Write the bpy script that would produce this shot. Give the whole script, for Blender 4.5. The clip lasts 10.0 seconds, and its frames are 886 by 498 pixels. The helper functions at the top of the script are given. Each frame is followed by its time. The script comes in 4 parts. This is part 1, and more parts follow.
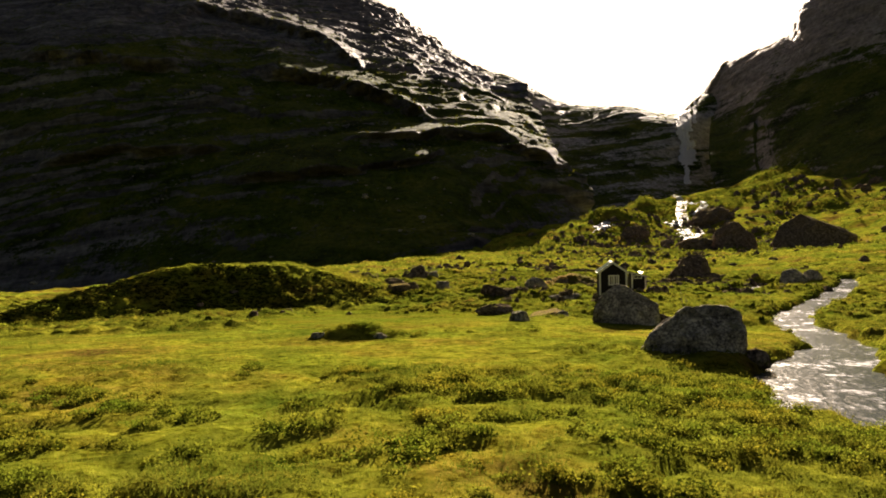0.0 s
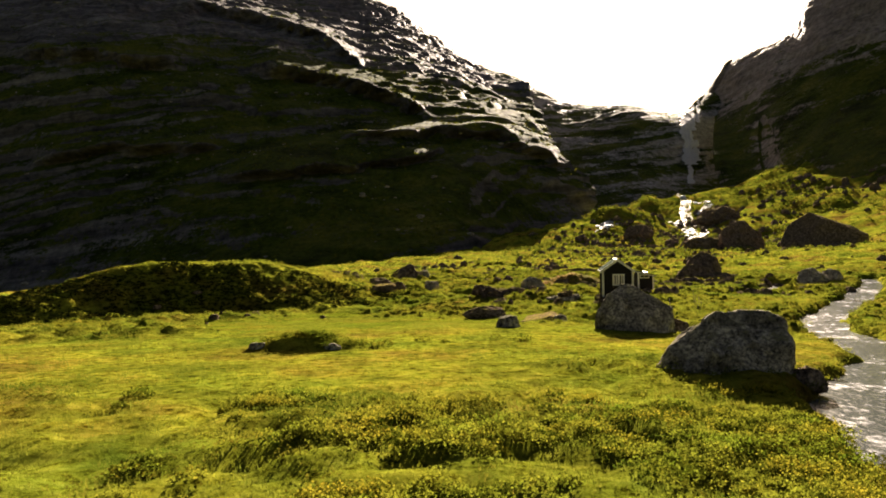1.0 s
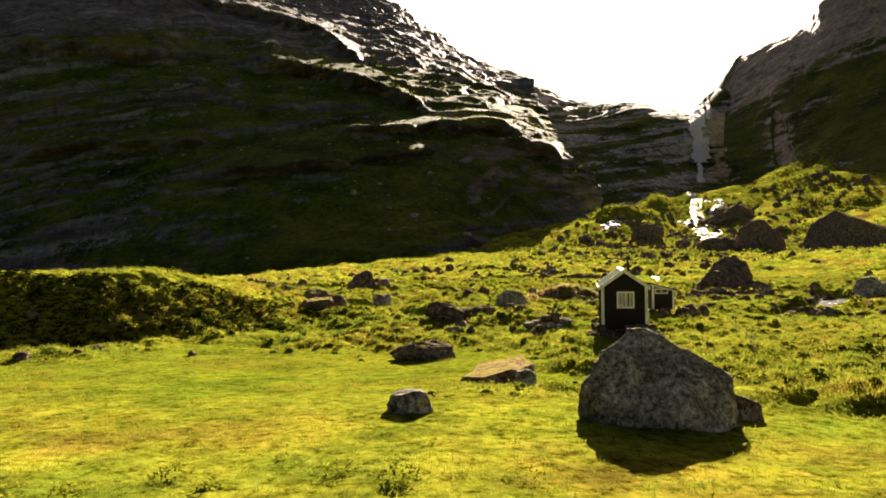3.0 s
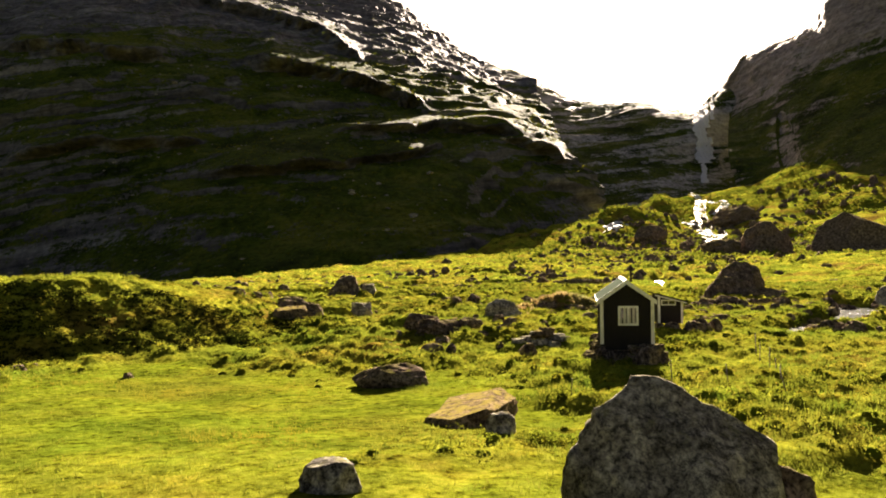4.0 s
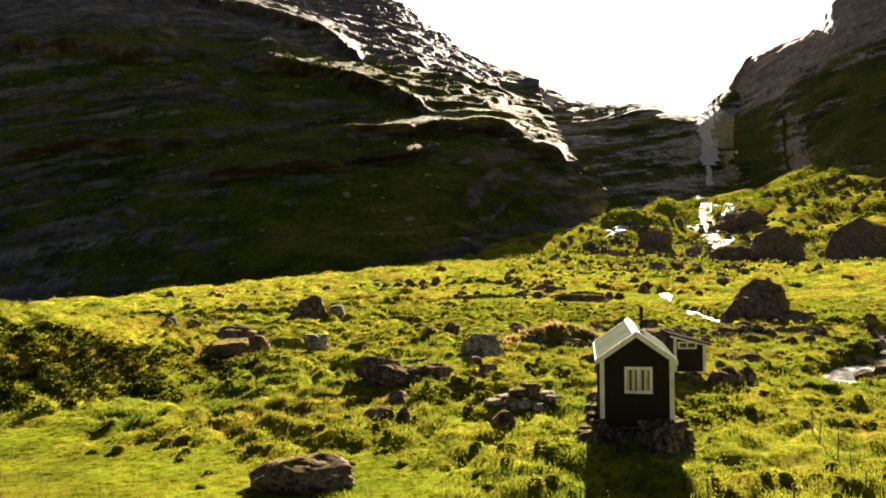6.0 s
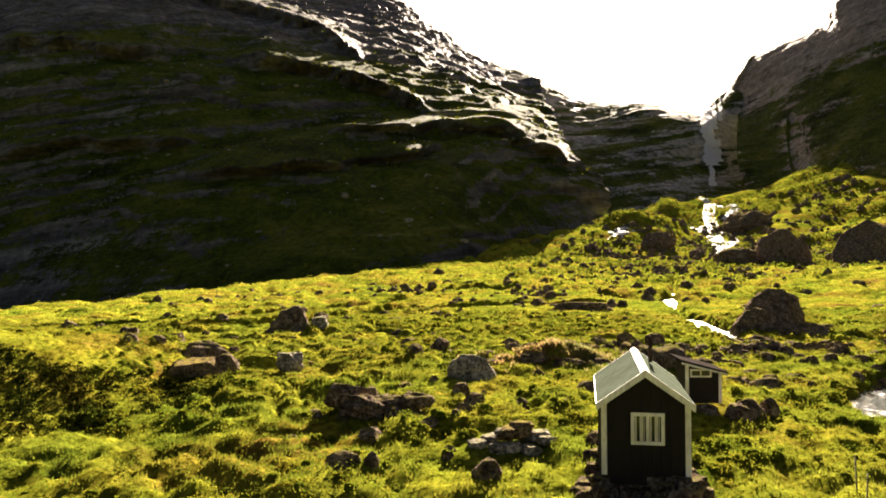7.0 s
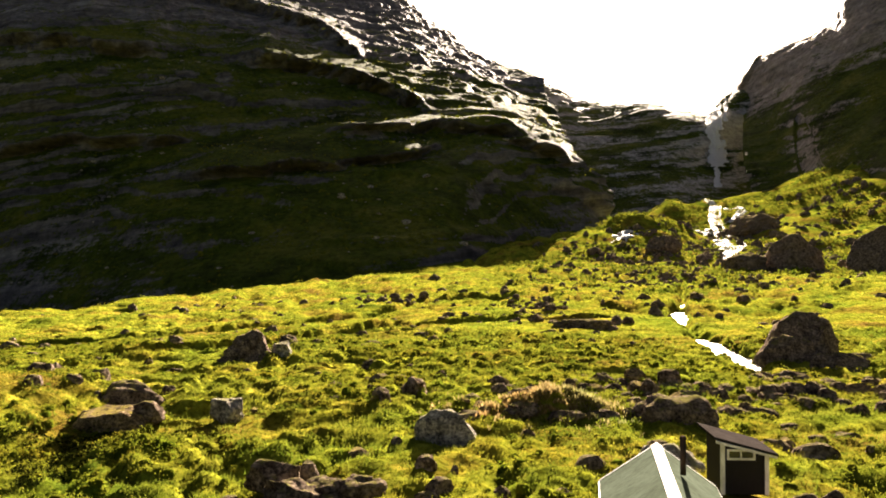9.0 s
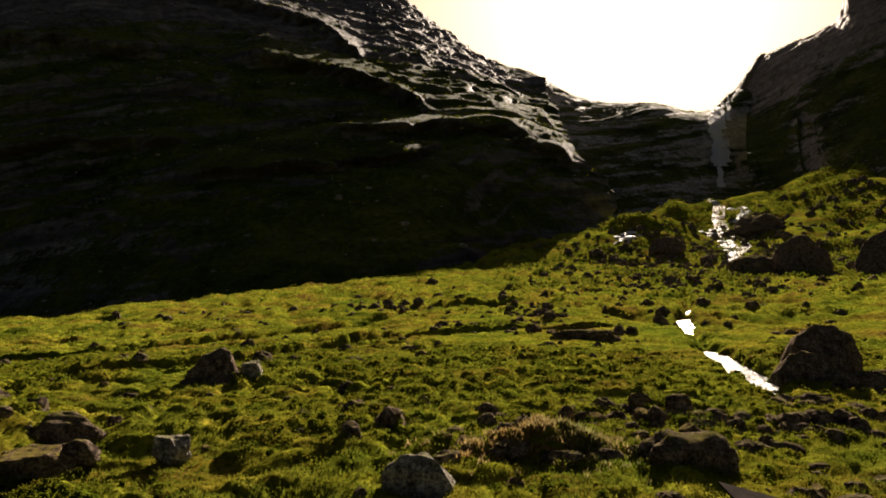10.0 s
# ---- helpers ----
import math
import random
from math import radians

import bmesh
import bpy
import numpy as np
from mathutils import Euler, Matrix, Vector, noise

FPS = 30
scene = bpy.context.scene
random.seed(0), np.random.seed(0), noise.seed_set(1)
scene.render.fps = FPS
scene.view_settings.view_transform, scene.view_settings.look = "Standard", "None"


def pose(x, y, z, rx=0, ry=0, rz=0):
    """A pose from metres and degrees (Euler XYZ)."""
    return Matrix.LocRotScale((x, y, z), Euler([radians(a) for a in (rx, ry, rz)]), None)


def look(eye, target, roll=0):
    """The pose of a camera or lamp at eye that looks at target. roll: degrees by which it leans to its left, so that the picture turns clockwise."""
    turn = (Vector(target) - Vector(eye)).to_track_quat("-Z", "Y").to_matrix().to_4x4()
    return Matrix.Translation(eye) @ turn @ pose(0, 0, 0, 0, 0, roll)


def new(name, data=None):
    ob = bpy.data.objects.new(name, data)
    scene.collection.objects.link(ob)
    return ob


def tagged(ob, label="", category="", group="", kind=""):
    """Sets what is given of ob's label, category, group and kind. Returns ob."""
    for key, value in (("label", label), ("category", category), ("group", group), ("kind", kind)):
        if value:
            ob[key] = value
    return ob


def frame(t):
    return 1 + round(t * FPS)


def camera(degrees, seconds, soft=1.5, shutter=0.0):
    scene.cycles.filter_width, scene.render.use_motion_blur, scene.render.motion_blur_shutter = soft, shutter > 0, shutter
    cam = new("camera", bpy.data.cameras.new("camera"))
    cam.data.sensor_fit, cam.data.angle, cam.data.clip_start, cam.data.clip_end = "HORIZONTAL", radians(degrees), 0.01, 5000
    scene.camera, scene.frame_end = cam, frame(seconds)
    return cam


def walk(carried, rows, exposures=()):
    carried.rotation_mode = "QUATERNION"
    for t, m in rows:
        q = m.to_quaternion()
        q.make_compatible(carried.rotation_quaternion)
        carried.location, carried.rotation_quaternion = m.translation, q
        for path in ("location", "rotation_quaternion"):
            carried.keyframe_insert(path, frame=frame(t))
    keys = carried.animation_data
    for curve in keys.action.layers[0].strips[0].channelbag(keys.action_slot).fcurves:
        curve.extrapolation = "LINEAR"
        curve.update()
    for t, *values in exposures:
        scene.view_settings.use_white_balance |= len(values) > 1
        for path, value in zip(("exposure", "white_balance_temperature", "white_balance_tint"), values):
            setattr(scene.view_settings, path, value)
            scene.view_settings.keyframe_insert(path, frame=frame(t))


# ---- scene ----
# ---------------------------------------------------------------- camera
cam = camera(59.1, 10.0, soft=1.8)
EYE, TILT, LEAN, TURN = 4.92, 0.0, 1.0, 0.0
ROWS = [
    (0.0, 0.000, 0.000, 0.000, -0.00, 0.00, 0.00),
    (0.5, 0.695, 3.522, -0.192, 0.11, 0.03, -0.00),
    (1.0, 1.466, 7.583, -0.410, 0.17, 0.06, -0.01),
    (1.5, 2.437, 12.887, -0.640, 0.23, 0.03, -0.01),
    (2.0, 3.935, 18.756, -0.614, 0.49, -0.02, -0.12),
    (2.5, 5.108, 23.953, -0.338, 0.60, 0.03, -0.02),
    (4.0, 7.280, 33.829, 0.240, 0.86, 0.09, -0.23),
    (4.5, 7.838, 36.650, 0.572, 0.92, 0.12, -0.33),
    (5.0, 8.329, 39.284, 0.995, 0.95, 0.15, -0.33),
    (5.5, 8.797, 41.581, 1.292, 1.00, 0.18, -0.33),
    (7.0, 10.088, 48.499, 2.225, 1.21, 0.18, -0.44),
    (7.5, 10.462, 50.580, 2.544, 1.26, 0.18, -0.44),
    (8.0, 10.771, 52.651, 2.861, 1.30, 0.15, -0.54),
    (8.5, 11.089, 54.835, 3.194, 1.35, 0.15, -0.64),
    (9.0, 11.447, 56.972, 3.520, 1.41, 0.13, -0.75),
    (9.5, 11.892, 59.231, 3.811, 1.50, 0.10, -0.75),
    (10.0, 12.427, 62.010, 4.128, 1.58, 0.16, -0.55),
]
FADE = [(t, stops, 7500, 20) for t, stops in ((0.0, 2.3), (1.0, 2.6), (2.5, 3.05), (5.5, 3.25), (9.45, 3.32), (9.6, 3.05), (9.8, 2.4), (10.0, 1.6))]
walk(cam, [(t, pose(0, 0, EYE, TILT, LEAN, TURN) @ pose(x, y, z, 90 + pitch, roll, yaw))
           for t, x, y, z, yaw, pitch, roll in ROWS], FADE)

# ---------------------------------------------------------------- world and sun
SUN_UP, SUN_TURN = 20.5, 12.0
world = bpy.data.worlds.new("world")
scene.world = world
world.use_nodes = True
wn, wl = world.node_tree.nodes, world.node_tree.links
sky = wn.new("ShaderNodeTexSky")
sky.sky_type, sky.sun_disc = "NISHITA", False
sky.sun_elevation, sky.sun_rotation = radians(SUN_UP), radians(SUN_TURN)
sky.air_density, sky.dust_density, sky.ozone_density = 1.0, 5.0, 1.0
wl.new(sky.outputs[0], wn["Background"].inputs[0])
wn["Background"].inputs[1].default_value = 0.0105
sun = new("sun", bpy.data.lights.new("sun", "SUN"))
sun.data.energy, sun.data.angle, sun.data.color = 5.0, radians(0.6), (1.0, 0.93, 0.80)
away = Vector((math.sin(radians(SUN_TURN)) * math.cos(radians(SUN_UP)), math.cos(radians(SUN_TURN)) * math.cos(radians(SUN_UP)), math.sin(radians(SUN_UP))))
sun.matrix_world = look(away * 300, (0, 0, 0))

# ---------------------------------------------------------------- noise in numpy
TABLE = np.random.default_rng(7).random(4096)


def lattice(i, j, k):
    h = (i * 73856093) ^ (j * 19349663) ^ (k * 83492791)
    return TABLE[(h ^ (h >> 13)) & 4095]


def vnoise(x, y, z=0.0):
    """Smooth value noise, -1 to 1."""
    x, y, z = np.broadcast_arrays(np.asarray(x, float), np.asarray(y, float), np.asarray(z, float))
    i, j, k = (np.floor(a).astype(np.int64) for a in (x, y, z))
    fx, fy, fz = ((a - b) for a, b in ((x, i), (y, j), (z, k)))
    fx, fy, fz = (f * f * (3 - 2 * f) for f in (fx, fy, fz))
    out = 0
    for a in (0, 1):
        for b in (0, 1):
            for c in (0, 1):
                w = (fx if a else 1 - fx) * (fy if b else 1 - fy) * (fz if c else 1 - fz)
                out = out + w * lattice(i + a, j + b, k + c)
    return out * 2 - 1


def fbm(x, y, z=0.0, octaves=4, rough=0.5):
    total, amp, f = 0.0, 1.0, 1.0
    for n in range(octaves):
        total = total + amp * vnoise(x * f + 17.3 * n, y * f - 9.1 * n, np.asarray(z) * f + 5.7 * n)
        amp, f = amp * rough, f * 2.03
    return total


def smooth(a, lo, hi):
    t = np.clip((a - lo) / (hi - lo), 0, 1)
    return t * t * (3 - 2 * t)


# ---------------------------------------------------------------- materials
def material(name, rough=0.8, spec=0.3):
    m = bpy.data.materials.new(name)
    m.use_nodes = True
    n = m.node_tree.nodes
    b = n["Principled BSDF"]
    b.inputs["Roughness"].default_value = rough
    b.inputs["Specular IOR Level"].default_value = spec
    return m, n, m.node_tree.links, b


def coords(n, l, scale=(1, 1, 1), which="Object"):
    tc, mp = n.new("ShaderNodeTexCoord"), n.new("ShaderNodeMapping")
    mp.inputs["Scale"].default_value = scale
    l.new(tc.outputs[which], mp.inputs[0])
    return mp.outputs[0]


def noise_tex(n, l, vec, scale, detail=6, rough=0.6):
    t = n.new("ShaderNodeTexNoise")
    t.inputs["Scale"].default_value, t.inputs["Detail"].default_value, t.inputs["Roughness"].default_value = scale, detail, rough
    if vec is not None:
        l.new(vec, t.inputs["Vector"])
    return t.outputs[0]


def ramp(n, l, fac, *stops):
    r = n.new("ShaderNodeValToRGB")
    e = r.color_ramp.elements
    while len(e) < len(stops):
        e.new(0.5)
    for el, (p, c) in zip(e, stops):
        el.position, el.color = p, (*c, 1) if len(c) == 3 else c
    l.new(fac, r.inputs[0])
    return r.outputs[0]


def mixed(n, l, fac, a, b, how="MIX"):
    m = n.new("ShaderNodeMix")
    m.data_type, m.blend_type = "RGBA", how
    for sock, v in ((m.inputs[0], fac), (m.inputs[6], a), (m.inputs[7], b)):
        if isinstance(v, (int, float)):
            sock.default_value = v
        elif isinstance(v, tuple):
            sock.default_value = (*v, 1)
        else:
            l.new(v, sock)
    return m.outputs[2]


def sums(n, l, op, a, b, c=None):
    m = n.new("ShaderNodeMath")
    m.operation = op
    for sock, v in zip(m.inputs, (a, b, c)):
        if isinstance(v, (int, float)):
            sock.default_value = v
        elif v is not None:
            l.new(v, sock)
    return m.outputs[0]


def bumped(n, l, b, height, strength, distance):
    bu = n.new("ShaderNodeBump")
    bu.inputs["Strength"].default_value, bu.inputs["Distance"].default_value = strength, distance
    l.new(height, bu.inputs["Height"])
    l.new(bu.outputs[0], b.inputs["Normal"])


def flatness(n, l):
    g, s = n.new("ShaderNodeNewGeometry"), n.new("ShaderNodeSeparateXYZ")
    l.new(g.outputs["Normal"], s.inputs[0])
    return s.outputs[2]


def turf():
    """Short grass and moss over dark peat."""
    m, n, l, b = material("turf", 1.0, 0.0)
    v = coords(n, l)
    patches = ramp(n, l, noise_tex(n, l, v, 0.10, 6, 0.65), (0.34, (0.130, 0.186, 0.022)), (0.5, (0.266, 0.272, 0.032)), (0.575, (0.275, 0.225, 0.034)), (0.66, (0.200, 0.128, 0.034)))
    fine = ramp(n, l, noise_tex(n, l, v, 2.6, 8, 0.7), (0.36, (0.22, 0.20, 0.12)), (0.48, (0.75, 0.78, 0.6)), (0.62, (1.05, 1.05, 1)))
    col = mixed(n, l, 1.0, patches, fine, "MULTIPLY")
    streak = ramp(n, l, noise_tex(n, l, coords(n, l, (0.6, 0.9, 1)), 0.8, 8, 0.75), (0.36, (0.45, 0.48, 0.5)), (0.52, (1, 1, 1)), (0.68, (1.2, 1.12, 1)))
    col = mixed(n, l, 0.7, col, streak, "MULTIPLY")
    # greener turf, with some of the left side's vignetting put into its colour
    dim_green = n.new("ShaderNodeAttribute")
    dim_green.attribute_name = "dim_green"
    lush_dimmed = mixed(n, l, 1.0, (0.100, 0.135, 0.012), fine, "MULTIPLY")
    col = mixed(n, l, sums(n, l, "MULTIPLY", dim_green.outputs["Fac"], 0.7), col, lush_dimmed)
    clump = ramp(n, l, noise_tex(n, l, v, 0.30, 7, 0.72), (0.40, (0.42, 0.46, 0.5)), (0.54, (1, 1, 1)), (0.68, (1.15, 1.1, 1.0)))
    col = mixed(n, l, 0.8, col, clump, "MULTIPLY")
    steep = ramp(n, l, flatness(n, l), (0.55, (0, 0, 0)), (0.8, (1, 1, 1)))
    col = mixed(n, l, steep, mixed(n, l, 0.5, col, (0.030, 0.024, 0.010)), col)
    l.new(col, b.inputs["Base Color"])
    h = sums(n, l, "ADD", noise_tex(n, l, v, 7.0, 8, 0.75), sums(n, l, "MULTIPLY", noise_tex(n, l, v, 2.2, 4, 0.6), 1.2))
    bumped(n, l, b, h, 1.0, 0.22)
    return m


def leafy(name, dark, mid, light, clear=0.5, spot=0.14):
    """Blades and small leaves that let light through."""
    m, n, l, b = material(name, 1.0, 0.0)
    g = n.new("ShaderNodeNewGeometry")
    v = coords(n, l)
    own = ramp(n, l, g.outputs["Random Per Island"], (0.0, dark), (0.5, mid), (1.0, light))
    wide = ramp(n, l, noise_tex(n, l, v, spot, 4), (0.35, (0.62, 0.82, 0.7)), (0.5, (1, 1, 1)), (0.66, (1.25, 0.98, 0.9)))
    col = mixed(n, l, 1.0, own, wide, "MULTIPLY")
    l.new(col, b.inputs["Base Color"])
    t, mx = n.new("ShaderNodeBsdfTranslucent"), n.new("ShaderNodeMixShader")
    l.new(col, t.inputs[0])
    mx.inputs[0].default_value = clear
    l.new(b.outputs[0], mx.inputs[1])
    l.new(t.outputs[0], mx.inputs[2])
    l.new(mx.outputs[0], n["Material Output"].inputs[0])
    return m


def cliff(name, low, mid, high, bare, crag=9999.0):
    """Layered gneiss with grass on its shelves, barer above the height crag."""
    m, n, l, b = material(name, 0.8, 0.04)
    v = coords(n, l)
    dip = coords(n, l)
    dip.node.inputs["Rotation"].default_value = (0, radians(7), 0)
    layer = n.new("ShaderNodeMapping")
    layer.inputs["Scale"].default_value = (0.018, 0.018, 0.16)
    l.new(dip, layer.inputs[0])
    strata = noise_tex(n, l, layer.outputs[0], 1.0, 10, 0.7)
    rock = ramp(n, l, strata, (0.32, low), (0.5, mid), (0.68, high))
    rock = mixed(n, l, 1.0, rock, ramp(n, l, noise_tex(n, l, v, 0.20, 10, 0.75), (0.32, (0.30, 0.30, 0.32)), (0.6, (1, 1, 1))), "MULTIPLY")
    green = ramp(n, l, noise_tex(n, l, v, 0.030, 8, 0.7), (0.36, (0.022, 0.034, 0.005)), (0.5, (0.072, 0.104, 0.010)), (0.64, (0.150, 0.162, 0.022)))
    green = mixed(n, l, 1.0, green, ramp(n, l, noise_tex(n, l, v, 0.4, 8, 0.75), (0.35, (0.35, 0.35, 0.35)), (0.6, (1, 1, 1))), "MULTIPLY")
    up = sums(n, l, "ADD", flatness(n, l), sums(n, l, "ADD", sums(n, l, "MULTIPLY_ADD", noise_tex(n, l, v, 0.07, 8, 0.72), 0.9, -0.45), sums(n, l, "MULTIPLY_ADD", noise_tex(n, l, layer.outputs[0], 0.7, 7, 0.7), 1.7, -0.85)))
    up = sums(n, l, "ADD", up, sums(n, l, "MULTIPLY_ADD", noise_tex(n, l, v, 0.45, 8, 0.8), 1.2, -0.6))
    sep = n.new("ShaderNodeSeparateXYZ")
    l.new(v, sep.inputs[0])
    high_up = ramp(n, l, sums(n, l, "MULTIPLY_ADD", sep.outputs[2], 0.01, 0.5 - 0.01 * crag), (0.25, (0, 0, 0)), (0.75, (0.42, 0.42, 0.42)))
    cover = ramp(n, l, sums(n, l, "SUBTRACT", up, high_up), (bare, (0, 0, 0)), (bare + 0.14, (1, 1, 1)))
    l.new(mixed(n, l, cover, rock, green), b.inputs["Base Color"])
    l.new(mixed(n, l, cover, (0.75, 0.75, 0.75), (0.97, 0.97, 0.97)), b.inputs["Roughness"])
    h = sums(n, l, "ADD", noise_tex(n, l, v, 0.30, 12, 0.78), sums(n, l, "MULTIPLY", strata, 1.2))
    bumped(n, l, b, h, 1.0, 2.6)
    return m


def boulder_stone(name, base, pale, lichen):
    m, n, l, b = material(name, 0.95, 0.0)
    v = coords(n, l)
    col = ramp(n, l, noise_tex(n, l, v, 1.6, 10, 0.72), (0.40, base), (0.50, tuple(0.45 * (p + q) for p, q in zip(base, pale))), (0.60, pale))
    col = mixed(n, l, 1.0, col, ramp(n, l, noise_tex(n, l, v, 7.0, 10, 0.8), (0.41, (0.22, 0.22, 0.22)), (0.49, (0.8, 0.8, 0.8)), (0.58, (1.55, 1.55, 1.45))), "MULTIPLY")
    moss = ramp(n, l, sums(n, l, "ADD", flatness(n, l), sums(n, l, "MULTIPLY_ADD", noise_tex(n, l, v, 2.2, 9, 0.7), 2.2, -1.3)), (0.62, (0, 0, 0)), (0.9, (1, 1, 1)))
    l.new(mixed(n, l, moss, col, lichen), b.inputs["Base Color"])
    vor = n.new("ShaderNodeTexVoronoi")
    vor.feature = "DISTANCE_TO_EDGE"
    vor.inputs["Scale"].default_value = 1.1
    l.new(v, vor.inputs["Vector"])
    crack = ramp(n, l, vor.outputs[0], (0.0, (0, 0, 0)), (0.03, (1, 1, 1)))
    h = sums(n, l, "ADD", noise_tex(n, l, v, 5.0, 12, 0.75), sums(n, l, "MULTIPLY", crack, 0.15))
    bumped(n, l, b, h, 1.0, 0.16)
    return m


def stream_water():
    """Clear rippled water over a stony bed."""
    m, n, l, b = material("stream_water", 0.06, 0.85)
    v = coords(n, l)
    b.inputs["Base Color"].default_value = (0.05, 0.05, 0.045, 1)
    b.inputs["IOR"].default_value = 1.33
    h = noise_tex(n, l, coords(n, l, (1.0, 0.6, 1.0)), 3.2, 4, 0.55)
    # foam, with the brook's sky glitter painted into the same pale patches
    foam_glint = ramp(n, l, sums(n, l, "ADD", sums(n, l, "MULTIPLY", noise_tex(n, l, v, 0.35, 3), 0.5), sums(n, l, "MULTIPLY", h, 0.5)), (0.52, (0, 0, 0)), (0.66, (1, 1, 1)))
    l.new(mixed(n, l, foam_glint, (0.03, 0.040, 0.038), (0.28, 0.28, 0.285)), b.inputs["Base Color"])
    l.new(mixed(n, l, foam_glint, (0.18, 0.18, 0.18), (0.4, 0.4, 0.4)), b.inputs["Roughness"])
    bumped(n, l, b, h, 1.0, 0.054)
    return m


def white_water():
    m, n, l, b = material("white_water", 0.6, 0.4)
    v = coords(n, l, (0.5, 0.5, 0.12))
    l.new(ramp(n, l, noise_tex(n, l, v, 1.0, 8, 0.7), (0.3, (0.62, 0.63, 0.65)), (0.52, (0.92, 0.92, 0.94))), b.inputs["Base Color"])
    bumped(n, l, b, noise_tex(n, l, v, 2.0, 8, 0.7), 1.0, 0.8)
    t, mx = n.new("ShaderNodeBsdfTranslucent"), n.new("ShaderNodeMixShader")
    t.inputs[0].default_value = (0.9, 0.9, 0.92, 1)
    mx.inputs[0].default_value = 0.5
    l.new(b.outputs[0], mx.inputs[1])
    l.new(t.outputs[0], mx.inputs[2])
    l.new(mx.outputs[0], n["Material Output"].inputs[0])
    return m


def painted(name, colour, worn, rough=0.6, grain=(6, 6, 1.2), spec=0.3):
    m, n, l, b = material(name, rough, spec)
    v = coords(n, l, grain)
    t = noise_tex(n, l, v, 3.0, 8, 0.7)
    col = ramp(n, l, t, (0.35, worn), (0.55, colour))
    stain = ramp(n, l, noise_tex(n, l, coords(n, l), 1.3, 5), (0.35, (0.75, 0.74, 0.72)), (0.6, (1, 1, 1)))
    l.new(mixed(n, l, 1.0, col, stain, "MULTIPLY"), b.inputs["Base Color"])
    bumped(n, l, b, t, 0.3, 0.01)
    return m


TURF = turf()
GRASS = leafy("grass_blades", (0.095, 0.116, 0.012), (0.128, 0.142, 0.017), (0.162, 0.166, 0.022), 0.45)
HEATH = leafy("heath_leaves", (0.072, 0.090, 0.010), (0.118, 0.136, 0.016), (0.150, 0.156, 0.021), 0.25, 0.3)
STRAW = leafy("dry_grass_blades", (0.12, 0.085, 0.030), (0.22, 0.165, 0.065), (0.31, 0.25, 0.11), 0.45)
LIT_TIPS = leafy("bilberry_lit_leaves", (0.080, 0.094, 0.010), (0.128, 0.142, 0.014), (0.185, 0.190, 0.021), 0.5, 0.5)
# core colour darkened to hold the shade inside hummocks and bushes
SHADED_CORE = leafy("shaded_core", (0.044, 0.052, 0.006), (0.070, 0.082, 0.008), (0.098, 0.108, 0.011), 0.2, 0.9)
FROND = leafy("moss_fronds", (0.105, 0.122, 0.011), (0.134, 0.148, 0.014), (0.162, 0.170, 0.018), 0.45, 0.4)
# leaf colour darkened to carry the shade of the mound's front
SHADE_HEATHER = leafy("shade_heather_leaves", (0.006, 0.008, 0.002), (0.012, 0.016, 0.003), (0.036, 0.042, 0.006), 0.12, 0.4)
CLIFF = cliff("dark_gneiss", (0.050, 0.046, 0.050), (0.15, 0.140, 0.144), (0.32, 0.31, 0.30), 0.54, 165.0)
# haze put into the rock's colour: headwall and right mountain paled beyond their stone
PALE = cliff("haze_paled_granite", (0.34, 0.31, 0.29), (0.50, 0.46, 0.42), (0.64, 0.60, 0.56), 0.74)
WARM = cliff("haze_paled_red_granite", (0.26, 0.215, 0.20), (0.44, 0.37, 0.335), (0.62, 0.54, 0.49), 0.46, 150.0)
GREY = boulder_stone("grey_granite", (0.120, 0.107, 0.090), (0.43, 0.395, 0.34), (0.20, 0.19, 0.10))
BROWN = boulder_stone("brown_schist", (0.060, 0.043, 0.034), (0.230, 0.178, 0.138), (0.12, 0.110, 0.035))
RUST = boulder_stone("rusty_granite", (0.075, 0.056, 0.038), (0.24, 0.178, 0.105), (0.20, 0.165, 0.045))
WATER = stream_water()
FALL = white_water()
TAR = painted("tarred_wood", (0.007, 0.005, 0.0045), (0.014, 0.010, 0.009), 0.8, (14, 14, 0.8))
WHITE = painted("white_paint", (0.78, 0.77, 0.74), (0.55, 0.53, 0.50))
ROOF = painted("roof_felt", (0.080, 0.100, 0.076), (0.055, 0.070, 0.053), 0.95, (0.8, 3, 3), 0.0)
DARKROOF = painted("old_roof_felt", (0.035, 0.030, 0.028), (0.02, 0.018, 0.017), 0.95, (3, 3, 3), 0.0)
CLOTH = painted("curtain_cloth", (0.62, 0.60, 0.55), (0.42, 0.40, 0.36), 0.9, (20, 20, 1))
IRON = painted("rusty_iron", (0.035, 0.028, 0.026), (0.07, 0.040, 0.022), 0.95, (6, 6, 1.2), 0.0)
POLE = painted("weathered_wood", (0.16, 0.13, 0.10), (0.08, 0.065, 0.05), 0.85)
GLASS, _n, _l, _b = material("window_glass", 0.03, 0.5)
_b.inputs["Base Color"].default_value = (0.02, 0.022, 0.025, 1)

